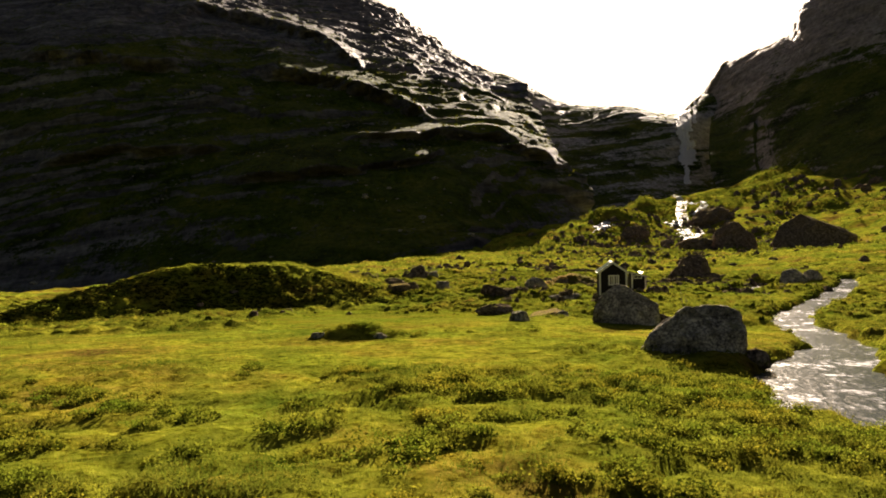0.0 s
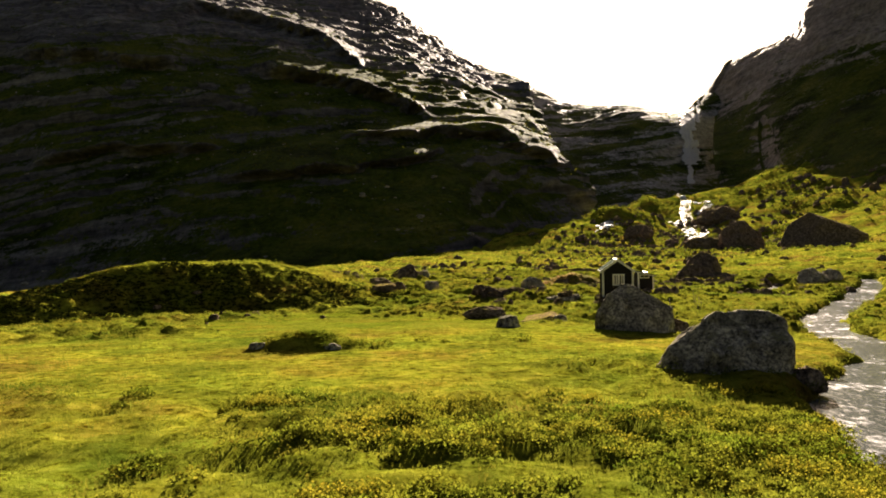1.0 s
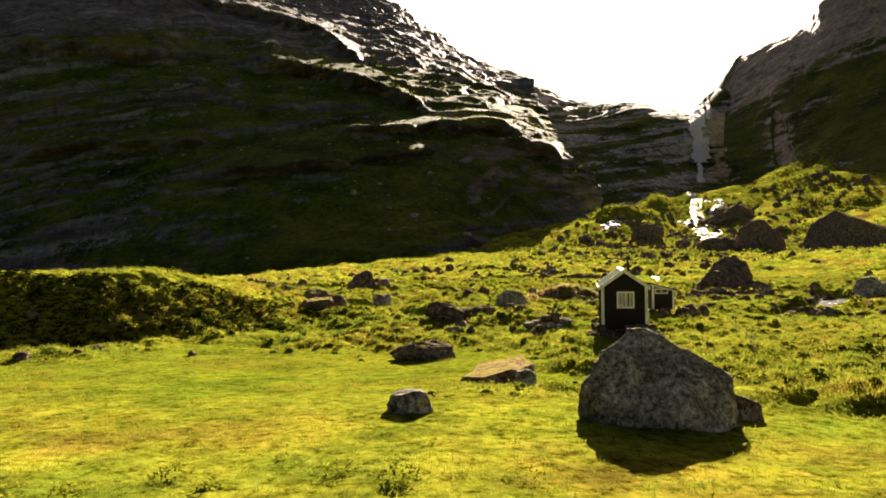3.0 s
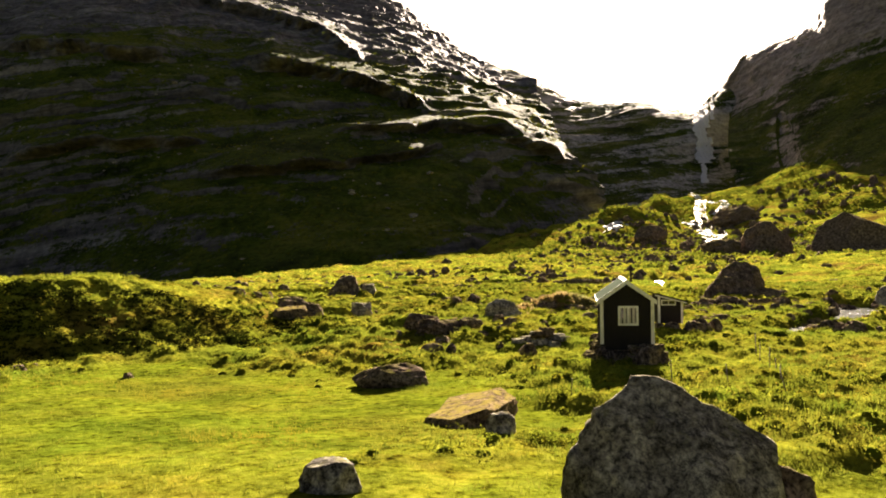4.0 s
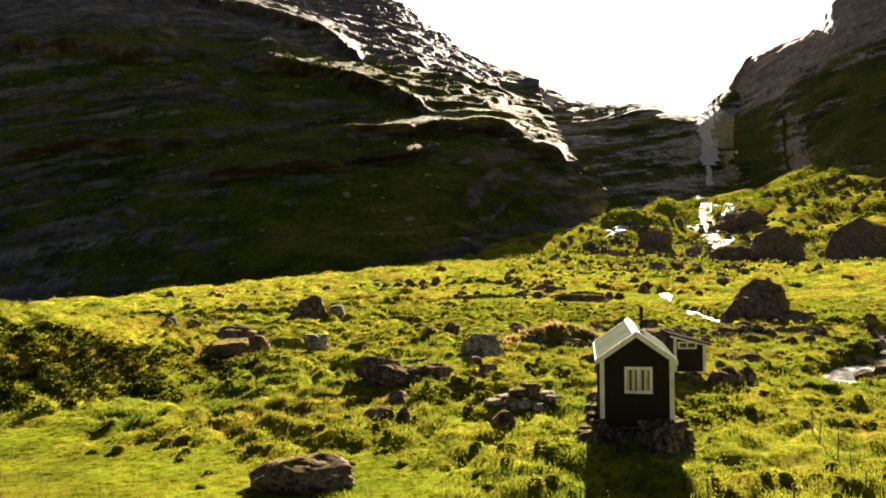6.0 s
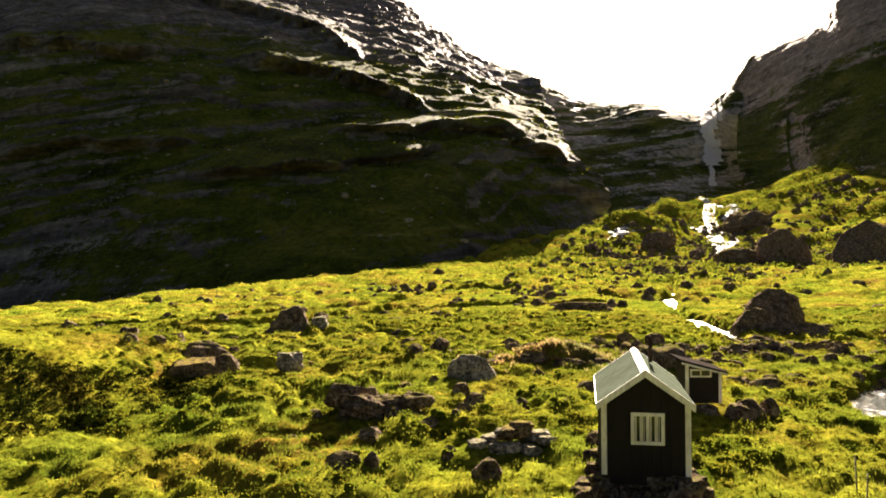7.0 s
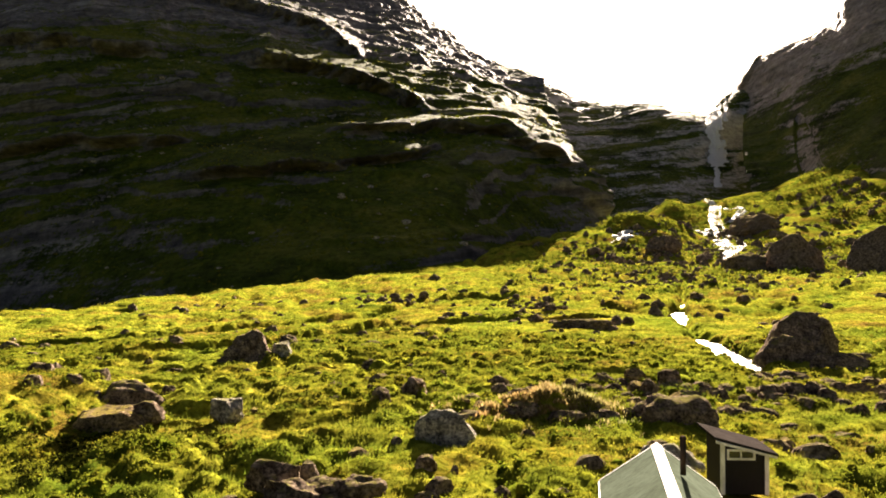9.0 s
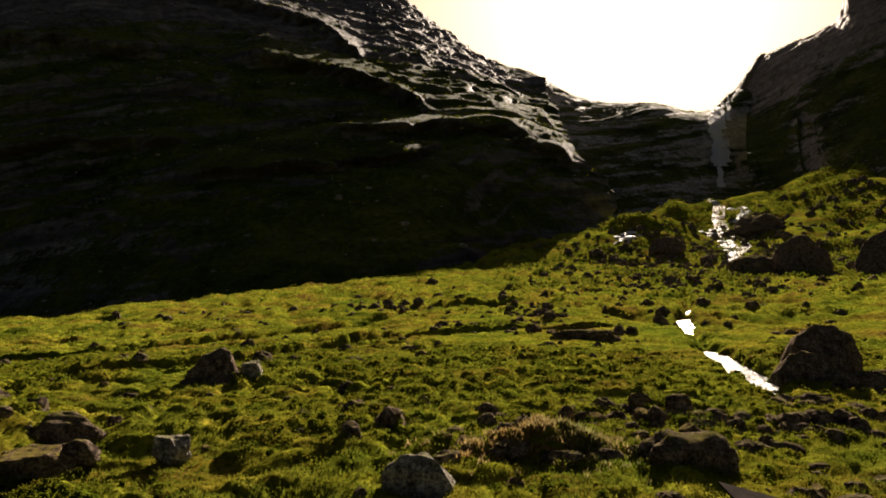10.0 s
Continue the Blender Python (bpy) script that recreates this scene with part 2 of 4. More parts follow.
# ---------------------------------------------------------------- lie of the land
FAR_LAND = [(-205, 360, -8), (-125, 324, -5), (-4, 245, 0.9), (34, 300, 3.2), (82, 360, 14), (109, 336, 9.5), (90, 246, 1.5), (112, 240, 0.8), (115, 204, 3.5), (72, 260, 2.0), (95, 310, 6), (113, 405, 14.5), (128, 418, 18), (148, 485, 33.5),
            (192, 380, 26), (185, 500, 36), (213, 520, 52), (140, 300, 7), (160, 340, 13), (205, 300, 22),
            (110, 450, 19), (100, 500, 22), (60, 450, 14), (145, 540, 30), (19, 172, -0.4), (-37, 150, -2), (66, 178, 0), (60, 120, -0.3), (-60, 120, -1.5), (-75, 200, -3.2), (-40, 228, -1.3), (60, 20, -1), (-60, 20, 0.3), (0, -60, 0.6)]
NEAR_LAND = [(0, 0, 0.6), (12, 30, 0.0), (-10, 35, 0.4), (-7, 24, 0.5), (3, 20, 0.6), (0, 41, 0.35), (5, 50, 0.3), (10, 55, -0.2), (8, 60, -0.6), (10, 65, -0.6), (4, 70, -0.9), (-11, 74, -1),
             (-6, 79, -1), (15.6, 68.5, -0.75), (17, 76, -0.1), (14, 83, 0.3), (20, 83, 0), (33, 93, -0.7), (28, 95, -0.6), (33, 100, -0.6), (-5, 92, -0.6), (0, 94, -0.3), (-4, 112, 0.5), (37, 117, -0.4),
             (16, 107, 0), (22, 45, -0.6), (10, 19, 0.0), (15, 17, -0.2), (22, 14, -0.2), (9, 25, 0.1), (18, 27, -0.2), (6.5, 82, -0.45), (-26, 62, -0.9), (-15, 65, -0.75), (-38, 60, -0.9), (-28, 76, -0.9), (-22, 46, 0.15)]
ANCHOR = np.array(FAR_LAND + NEAR_LAND, float)


def bend(r2):
    return np.where(r2 > 1e-9, 0.5 * r2 * np.log(np.maximum(r2, 1e-9)), 0.0)


def spline(points):
    n = len(points)
    xy = points[:, :2] / 100
    a = np.zeros((n + 3, n + 3))
    a[:n, :n] = bend(((xy[:, None] - xy[None]) ** 2).sum(-1)) + np.eye(n) * 0.0006
    a[:n, n], a[:n, n + 1:] = 1, xy
    a[n, :n], a[n + 1:, :n] = 1, xy.T
    return np.linalg.solve(a, np.concatenate([points[:, 2], np.zeros(3)]))


WEIGHTS = spline(ANCHOR)

# the brook's three reaches: x, y, width
LOWER = [(90, -14, 9), (60, 1, 9), (40, 11, 8.5), (26, 16.5, 8.2), (18.2, 19.6, 8.2), (14.3, 23.2, 7.2), (14.2, 28.8, 4.8), (16.3, 33.4, 3.8), (19.4, 38.6, 3.0), (21.8, 43.2, 2.9), (23.4, 48.2, 3.0), (24.0, 53, 3.6), (25.6, 58.5, 3.4), (28.5, 64, 2.6), (32.5, 70.5, 2.6),
         (37.5, 77.5, 3.2), (45, 90, 2.8), (54, 104, 2.4), (60, 116, 1.5)]
SIDE = [(28.5, 84, 0.8), (31, 88.5, 2.2), (34.5, 91.5, 2.8), (39, 97, 2.4), (43, 103, 4.8), (44.5, 108, 2.4), (41, 112, 1.2), (34, 112, 1.0)]
UPPER = [(31.5, 109, 0.8), (33.0, 118, 2.2), (34.2, 130, 2.4), (37, 146, 1.0), (39, 158, 2.2), (46, 180, 0.8), (52, 203, 0.6), (66, 240, 1.0), (84, 285, 2.0), (100, 318, 3.5),
         (112, 345, 5), (118, 372, 6), (127, 410, 4), (136, 446, 4), (147, 478, 4)]


def course(points, step=0.8):
    p = np.array(points, float)
    s = np.concatenate([[0], np.cumsum(np.hypot(*np.diff(p[:, :2], axis=0).T))])
    t = np.linspace(0, s[-1], max(8, int(s[-1] / step)))
    q = np.stack([np.interp(t, s, p[:, i]) for i in range(3)], 1)
    for _ in range(6):
        q[1:-1] = 0.25 * q[:-2] + 0.5 * q[1:-1] + 0.25 * q[2:]
    return q


REACHES = [course(LOWER), course(SIDE), course(UPPER, 1.5)]


def broad(x, y):
    """The land without hummocks or the brook's bed."""
    x, y = np.asarray(x, float), np.asarray(y, float)
    xy = np.stack([x.ravel(), y.ravel()], -1) / 100
    z = WEIGHTS[-3] + xy @ WEIGHTS[-2:]
    for (ax, ay, _), w in zip(ANCHOR, WEIGHTS):
        z = z + w * bend(((xy - (ax / 100, ay / 100)) ** 2).sum(-1))
    z = z.reshape(x.shape)
    far = np.hypot(x - 20, y - 150)
    return np.where(far > 420, z * np.clip(1 - (far - 420) / 400, 0, 1) - np.clip((far - 420) / 20, 0, 12), z)


DITCHES = [course([(-14, 115, 1.8), (-6, 121, 2.0), (0, 129, 2.0), (5, 140, 2.4), (17, 149, 2.4), (28, 150, 1.6)]),
           course([(-45, 124, 1.8), (-30, 128, 2.0), (-20, 133, 2.0), (-8, 150, 2.2), (2, 166, 2.2), (8, 180, 3), (20, 186, 3)])]


def oval(x, y, cx, cy, a, b, turn=0.0):
    c, s = math.cos(radians(turn)), math.sin(radians(turn))
    u, v = (x - cx) * c + (y - cy) * s, -(x - cx) * s + (y - cy) * c
    return np.sqrt((u / a) ** 2 + (v / b) ** 2)


def rough_zone(x, y):
    """0 on the smooth wet meadow, 1 among hummocks."""
    w = 0.35 * fbm(x * 0.12, y * 0.12, 3.0, 3)
    calm = np.minimum(oval(x, y, -9, 41, 26, 10.5, 6), oval(x, y, -5, 63, 14.5, 12.5))
    calm = np.minimum(calm, oval(x, y, 10, 45, 12, 7))
    calm = np.minimum(calm, oval(x, y, 25, 150, 45, 22) + 0.15)
    return smooth(calm + w, 0.75, 1.25)


def brook_edge(x, y, reaches=REACHES):
    """Distance to the brook's edge: below 0 in its bed."""
    best = np.full(x.shape, 99.0)
    for reach in reaches:
        lo, hi = reach[:, :2].min(0) - 30, reach[:, :2].max(0) + 30
        near = (x > lo[0]) & (x < hi[0]) & (y > lo[1]) & (y < hi[1])
        if not near.any():
            continue
        px, py = x[near], y[near]
        d = np.full(px.shape, 99.0)
        for cx, cy, w in reach:
            d = np.minimum(d, np.hypot(px - cx, py - cy) - w / 2)
        best[near] = np.minimum(best[near], d)
    return best


CREST_X = (-43, -38, -35, -31.4, -28.5, -25.8, -17.6, -14.3, -12, -9.5, -6, -3)
CREST_Y = (66, 69, 71, 74, 76.5, 79, 85.5, 88, 89.5, 91, 93.5, 96)
CREST_UP = (0, 0.8, 1.8, 2.9, 3.9, 4.5, 4.35, 3.6, 3.0, 2.3, 0.35, 0)


def mound_frame(x, y):
    """Radius on the long mound, and how far behind its crest."""
    v = y - np.interp(x, CREST_X, CREST_Y) + 0.9 * fbm(x * 0.12, 2.0, 8.0, 3)
    return np.sqrt((v / np.where(v < 0, 10.0, 14)) ** 2 + ((x + 22) / np.where(x < -22, 21, 19)) ** 8), v


def mound(x, y):
    v = mound_frame(x, y)[1] + 0.7 * fbm(x * 0.15, y * 0.15, 8.0, 3)
    q = np.clip(np.abs(v) / np.where(v < 0, 10.0, 14), 0, 1)
    z = np.interp(x, CREST_X, CREST_UP) * np.where(v < 0, 1 - q ** 1.3, 1 - q * q)
    r = oval(x, y, -4.8, 41.5, 2.9, 1.6, 5)
    z = z + 0.55 * smooth(1.0 - r, 0, 0.8)
    z = z + 1.7 * smooth(1.1 - oval(x, y, 58, 88, 9, 13, -30) + 0.15 * fbm(x * 0.1, y * 0.1, 3.0, 3), 0, 0.8)
    z = z + 0.9 * smooth(1 - oval(x, y, 15.8, 95.6, 3.6, 2.0, 5), 0, 0.7)
    z = z + 5.5 * smooth(1.1 - oval(x, y, 84, 380, 30, 44, -20) + 0.25 * fbm(x * 0.06, y * 0.06, 2.0, 3), 0, 0.8)
    return z


def lumps_of(x, y, cell, seed):
    """Rounded hummocks with narrow hollows between them, 0 to 1."""
    u, v = x / cell, y / cell
    i, j = np.floor(u).astype(np.int64), np.floor(v).astype(np.int64)
    best = np.full(u.shape, 9.0)
    for a in (-1, 0, 1):
        for b in (-1, 0, 1):
            cx, cy = i + a + lattice(i + a, j + b, seed), j + b + lattice(i + a, j + b, seed + 1)
            best = np.minimum(best, ((u - cx) ** 2 + (v - cy) ** 2) * (0.7 + 0.9 * lattice(i + a, j + b, seed + 2)))
    return np.clip(1 - 1.6 * best, 0, 1) ** 0.7


def land(x, y):
    x, y = np.asarray(x, float), np.asarray(y, float)
    z = broad(x, y) + mound(x, y)
    near = smooth(-np.hypot(x - 10, y - 70), -330, -120)
    rz = rough_zone(x, y)
    z = z + 0.22 * fbm(x * 0.06, y * 0.06, 1.0, 3) * (0.2 + 0.8 * rz)
    wx, wy = x + 0.5 * vnoise(x * 0.7, y * 0.7, 2.0), y + 0.5 * vnoise(x * 0.7, y * 0.7, 4.0)
    patch = 0.5 + 0.5 * smooth(fbm(x * 0.16, y * 0.16, 9.0, 3), -0.5, 0.4)
    lumps = 0.55 * lumps_of(wx, wy, 1.6, 11) + 0.46 * lumps_of(wx, wy, 0.98, 31)
    calm = 1 - 0.55 * smooth(1.0 - mound_frame(x, y)[0], 0.0, 0.3)
    z = z + calm * (0.10 + rz * (0.55 + 0.6 * smooth(y, 30, 55) + 0.5 * smooth(y, 76, 86) * smooth(-y, -124, -104) * smooth(-x, -13, -6))) * patch * near * (lumps - 0.42)
    z = z + (1 - near) * 1.2 * fbm(x * 0.04, y * 0.04, 5.0, 5, 0.6)
    z = z + smooth(y, 110, 190) * smooth(-np.hypot(x - 40, y - 200), -420, -260) * (0.95 * lumps_of(wx, wy * 0.9, 3.8, 51) + 1.1 * lumps_of(wx, wy * 0.8, 9.0, 71) - 0.7)
    edge = brook_edge(x, y)
    clear = smooth(edge, 2, 24)
    z = z + clear * smooth(y, 250, 340) * smooth(-y, -600, -520) * (3.2 * lumps_of(x + 4 * vnoise(x * 0.05, y * 0.05, 3.0), y * 0.6, 17.0, 91) + 4.0 * fbm(x * 0.03, y * 0.02, 7.0, 4, 0.6) * smooth(y, 380, 470) - 1.4)
    z = z - 3.0 * (1 - clear) * smooth(y, 300, 360)
    # the meadow breaks off into a trough along the mountain's foot
    foot = y - np.interp(x, (-200, -120, -64, -40, -8, 20, 45), (120, 146, 183, 226, 268, 330, 420))
    z = z - 9.0 * smooth(foot, 0, 28) * smooth(-x, -50, -12)
    e = edge + 0.45 * fbm(x * 0.5, y * 0.5, 6.0, 3)
    cut = smooth(-e, -0.9, 0.35)
    d = brook_edge(x, y, DITCHES) + 0.35 * fbm(x * 0.4, y * 0.4, 6.5, 3)
    z = z - 1.0 * smooth(-d, -0.3, 0.2)
    for q in DITCHES:
        # the peat stands higher on the far bank
        one = brook_edge(x, y, [q])
        z = z + 0.5 * smooth(y - np.interp(x, q[:, 0], q[:, 1]), 0.0, 0.8) * np.exp(-np.clip(one, 0, 60) / 3.5)
    return z * (1 - cut) + cut * (broad(x, y) - 0.75)


def ground_axis(lo, hi, step, far_lo, far_hi, grow_lo, grow_hi):
    mid = np.arange(lo, hi + step / 2, step)

    def run(start, end, grow):
        out, s, p = [], step, start
        while abs(p - end) > 0 and abs(p - start) < abs(end - start):
            s *= grow
            p = p + s * (1 if end > start else -1)
            out.append(p)
        return np.array(out)
    return np.concatenate([run(lo, far_lo, grow_lo)[::-1], mid, run(hi, far_hi, grow_hi)])


def sheet_mesh(name, x, y, z, mat, smooth_faces=True):
    """A mesh from three equal grids."""
    r, c = x.shape
    me = bpy.data.meshes.new(name)
    me.vertices.add(r * c)
    me.vertices.foreach_set("co", np.stack([x, y, z], -1).astype(np.float32).ravel())
    i = np.arange(r * c).reshape(r, c)
    q = np.stack([i[:-1, :-1], i[:-1, 1:], i[1:, 1:], i[1:, :-1]], -1).reshape(-1, 4)
    me.loops.add(q.size)
    me.loops.foreach_set("vertex_index", q.astype(np.int32).ravel())
    me.polygons.add(len(q))
    me.polygons.foreach_set("loop_start", (np.arange(len(q)) * 4).astype(np.int32))
    me.polygons.foreach_set("use_smooth", np.full(len(q), smooth_faces))
    me.update(calc_edges=True)
    me.materials.append(mat)
    return new(name, me)


GX = ground_axis(-36, 50, 0.39, -2600, 2600, 1.045, 1.045)
GY = ground_axis(12, 132, 0.38, -2200, 2800, 1.15, 1.022)
gx, gy = np.meshgrid(GX, GY)
gz = land(gx, gy)
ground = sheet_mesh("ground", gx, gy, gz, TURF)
# mask of the greener, dimmed turf on the far calm meadow
dim_green = ground.data.attributes.new("dim_green", "FLOAT", "POINT")
dim_green.data.foreach_set("value", ((1 - rough_zone(gx, gy)) * smooth(gy, 44, 60) * smooth(-gy, -110, -90)).astype(np.float32).ravel())
tagged(ground, "hummocky yellow-green alpine meadow with moss and peat", "ground", kind="structure")


def height(x, y):
    return float(land(np.array([x]), np.array([y]))[0])


# ---------------------------------------------------------------- brook and waterfall
def brook(name, reach, label, lift=-0.30, sunk=0.0):
    n = len(reach)
    d = np.gradient(reach[:, :2], axis=0)
    d /= np.linalg.norm(d, axis=1)[:, None] + 1e-9
    side = np.stack([d[:, 1], -d[:, 0]], -1)
    across = np.linspace(-1, 1, 9)
    half = reach[:, 2] / 2 + 0.9
    x = reach[:, 0:1] + side[:, 0:1] * half[:, None] * across
    y = reach[:, 1:2] + side[:, 1:2] * half[:, None] * across
    level = broad(reach[:, 0], reach[:, 1]) + lift - sunk * smooth(fbm(np.arange(n) * 0.09, 4.0, 0.0, 2), -0.1, 0.3) * smooth(np.arange(n), 12, 24)
    z = np.repeat(level[:, None], 9, 1)
    return tagged(sheet_mesh(name, x, y, z, WATER), label, "stream", kind="structure")


brook("water", REACHES[0], "bright shallow brook glinting between grassy banks")
brook("water", REACHES[1], "shallow side pool of the brook among stones")
brook("water", REACHES[2], "thin silvery upper brook running down the meadow", sunk=0.6)


# ---------------------------------------------------------------- mountains
def loft(rows, nu, nv):
    """Cubic surface through rows of points: grids of x, y, z."""
    p = np.array(rows, float)

    def along(p, n):
        m = p.shape[0]
        t = np.linspace(0, m - 1, n)
        i = np.minimum(t.astype(int), m - 2)
        f = (t - i)[:, None, None]
        a, b, c, d = p[np.maximum(i - 1, 0)], p[i], p[i + 1], p[np.minimum(i + 2, m - 1)]
        return 0.5 * (2 * b + (c - a) * f + (2 * a - 5 * b + 4 * c - d) * f ** 2 + (3 * b - a - 3 * c + d) * f ** 3)
    g = along(p, nv)
    return along(g.transpose(1, 0, 2), nu).transpose(1, 0, 2)


def mountain(rows, nu, nv, size, mat, label, ledges=()):
    """A mountainside with strata steps; ledges: (points of (bearing, rise), jut, depth) of the larger shelves."""
    g = loft(rows, nu, nv)
    n = np.cross(np.gradient(g, axis=1), np.gradient(g, axis=0))
    n /= np.linalg.norm(n, axis=-1)[..., None] + 1e-9
    n *= np.where((n[..., 1:2] > 0), -1, 1)
    x, y, z = g[..., 0], g[..., 1], g[..., 2]
    v = np.linspace(0, 1, nv)[:, None]
    grow = smooth(v, 0.0, 0.15)
    warp = 14 * fbm(x * 0.006, y * 0.006, z * 0.004, 3) - 0.10 * x
    d = 0
    for thick, amp, seed in ((26.0, 0.75, 4.0), (9.0, 0.38, 9.0)):
        # rock steps: a shelf that runs out, then a steep drop
        step = (z + warp) / thick + 0.8 * fbm(x * 0.011, y * 0.011, seed, 4)
        saw = step - np.floor(step)
        d = d + amp * (0.5 - saw + smooth(saw, 0.72, 1.0)) * smooth(fbm(x * 0.012, y * 0.012, z * 0.025 + seed, 3), -0.45, 0.45)
    craggy = 0.5 + 0.9 * smooth(z, 90, 190)
    d = d + 0.55 * fbm(x * 0.011, y * 0.011, z * 0.014, 3, 0.5) + craggy * (0.20 * fbm(x * 0.05, y * 0.05, z * 0.05, 4, 0.6) + 0.32 * (0.4 - np.abs(fbm(x * 0.035 + 3, y * 0.035, z * 0.03, 3, 0.55))))
    g = g + n * (size * d * grow)[..., None]
    bearing, rise = g[..., 0] / g[..., 1], (g[..., 2] - 5) / g[..., 1]
    for line, jut, depth in ledges:
        p = np.array(line)
        over = rise - np.interp(bearing, p[:, 0], p[:, 1]) + 0.004 * fbm(bearing * 30, rise * 20, jut, 3)
        ends = smooth(bearing, p[0, 0] - 0.02, p[0, 0] + 0.03) * smooth(-bearing, -p[-1, 0] - 0.012, -p[-1, 0] + 0.03)
        push = jut * ends * smooth(over, -0.007, 0.001) * np.exp(-np.clip(over, 0, 1) / depth)
        g[..., 1] -= push
        g[..., 0] += 0.25 * push
    ob = sheet_mesh("mountain", g[..., 0], g[..., 1], g[..., 2], mat)
    tagged(ob, label, "mountain", kind="structure")
    return g


LEFT = [
    [(-426, 396, -40), (-205, 355, -22), (-125, 319, -16), (-58, 277, -14), (-4, 262, -16), (30, 330, -14), (76, 420, 2)],
    [(-502, 468, 21), (-251, 444, 55), (-166, 432, 60), (-83, 408, 52), (-6, 384, 41), (36, 420, 46), (86, 450, 39)],
    [(-579, 540, 78), (-304, 540, 124), (-206, 540, 132), (-109, 540, 121), (-31, 540, 100), (30, 500, 85), (70, 480, 64)],
    [(-769, 720, 248), (-390, 696, 284), (-255, 672, 272), (-154, 720, 258), (-70, 720, 238), (24, 650, 158), (61, 560, 117)],
    [(-1152, 1080, 448), (-570, 1020, 480), (-364, 960, 400), (-205, 960, 320), (-91, 960, 270), (46, 900, 195), (115, 860, 120)]]
HEAD = [
    [(-30, 540, -20), (42, 494, -30), (89, 478, -25), (121, 478, -15), (149, 490, 0), (183, 525, 10), (240, 550, 20)],
    [(-30, 600, 62), (48, 564, 62), (105, 564, 61), (142, 564, 60), (178, 588, 62), (208, 600, 67), (262, 610, 70)],
    [(0, 760, 180), (65, 744, 166), (115, 720, 136), (161, 672, 125), (187, 624, 108), (225, 648, 134), (282, 660, 150)],
    [(20, 1100, 240), (95, 1080, 220), (153, 960, 160), (230, 960, 150), (288, 960, 150), (334, 960, 180), (400, 960, 200)]]
RIGHT = [
    [(196, 540, 30), (205, 430, 18), (196, 310, 5), (172, 230, -4), (160, 170, -9), (180, 122, -12)],
    [(192, 560, 66), (200, 500, 46), (196, 440, 42), (205, 380, 40), (222, 310, 34), (250, 230, 18)],
    [(216, 624, 108), (222, 575, 112), (226, 510, 108), (246, 450, 104), (285, 400, 104), (352, 330, 80)],
    [(224, 672, 132), (232, 636, 152), (254, 576, 156), (264, 564, 178), (310, 552, 224), (494, 420, 191)],
    [(284, 840, 146), (290, 780, 165), (324, 720, 170), (377, 720, 200), (430, 720, 260), (706, 600, 250)]]
EYE_AT = np.array((0, 0, 5.0))


def farther(rows, scales):
    """Rows moved away from the valley's mouth."""
    return [[tuple(EYE_AT + s * (np.array(p) - EYE_AT)) for p in r] for r, s in zip(rows, scales)]


SHELVES = [(((-0.23, 0.232), (-0.12, 0.212), (-0.06, 0.185), (-0.02, 0.166)), 24, 0.035), (((-0.33, 0.315), (-0.25, 0.300), (-0.16, 0.272), (-0.10, 0.225)), 20, 0.03),
           (((-0.5, 0.118), (-0.40, 0.135), (-0.28, 0.132)), 14, 0.02), (((-0.12, 0.142), (0.0, 0.148), (0.07, 0.140), (0.12, 0.120), (0.15, 0.100)), 15, 0.03),
           (((-0.26, 0.098), (-0.12, 0.105), (0.0, 0.122)), 14, 0.025), (((-0.52, 0.26), (-0.42, 0.25), (-0.32, 0.235)), 16, 0.03)]
LEFT = farther(LEFT, (1, 1, 1, 1.85, 1.95))
LEFT.insert(3, [tuple(0.58 * np.array(a) + 0.42 * np.array(b)) for a, b in zip(LEFT[2], LEFT[3])])
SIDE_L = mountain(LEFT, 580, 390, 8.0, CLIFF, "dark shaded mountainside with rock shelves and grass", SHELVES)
wall = mountain(farther(HEAD, (1.05, 1.2, 1.3, 1.3)), 300, 180, 4.0, PALE, "rock headwall below the valley's notch, haze put into its colour")
SIDE_R = mountain(farther(RIGHT, (1.0, 1.1, 1.25, 1.3, 1.3)), 410, 290, 3.6, WARM, "steep rocky mountainside with a sheer buttress")


def ribbon(name, path, mat, label):
    """A falling or running strip of water: x, y, z, width."""
    p = np.array(path, float)
    t = np.linspace(0, len(p) - 1, 60)
    q = np.stack([np.interp(t, np.arange(len(p)), p[:, i]) for i in range(4)], 1)
    q[:, 0] += 0.8 * fbm(t * 0.9, 3.0, 0.0, 3)
    a = np.linspace(-1, 1, 11)
    w = q[:, 3:4] / 2 * (1 + 0.35 * vnoise(t * 1.7, 9.0)[:, None])
    x = q[:, 0:1] + a * w
    y = q[:, 1:2] + 0.9 * vnoise(x * 0.9, q[:, 2:3] * 0.15, 2.0) - 0.8 * (1 - a ** 2)
    z = q[:, 2:3] + 0 * a
    return tagged(sheet_mesh(name, x, y, z, mat), label, "waterfall", kind="structure")


def on_wall(u, v):
    r, c = wall.shape[:2]
    return wall[int(v * (r - 1)), int((1 + 4 * u) / 6 * (c - 1))]


FALLS = ((0.79, 0.66, 0.48, 5), (0.82, 0.67, 0.44, 7), (0.85, 0.66, 0.50, 4), (0.89, 0.67, 0.52, 3), (0.80, 0.50, 0.36, 6), (0.83, 0.47, 0.33, 9), (0.875, 0.45, 0.35, 6), (0.825, 0.37, 0.25, 4.5), (0.77, 0.60, 0.50, 2.5))
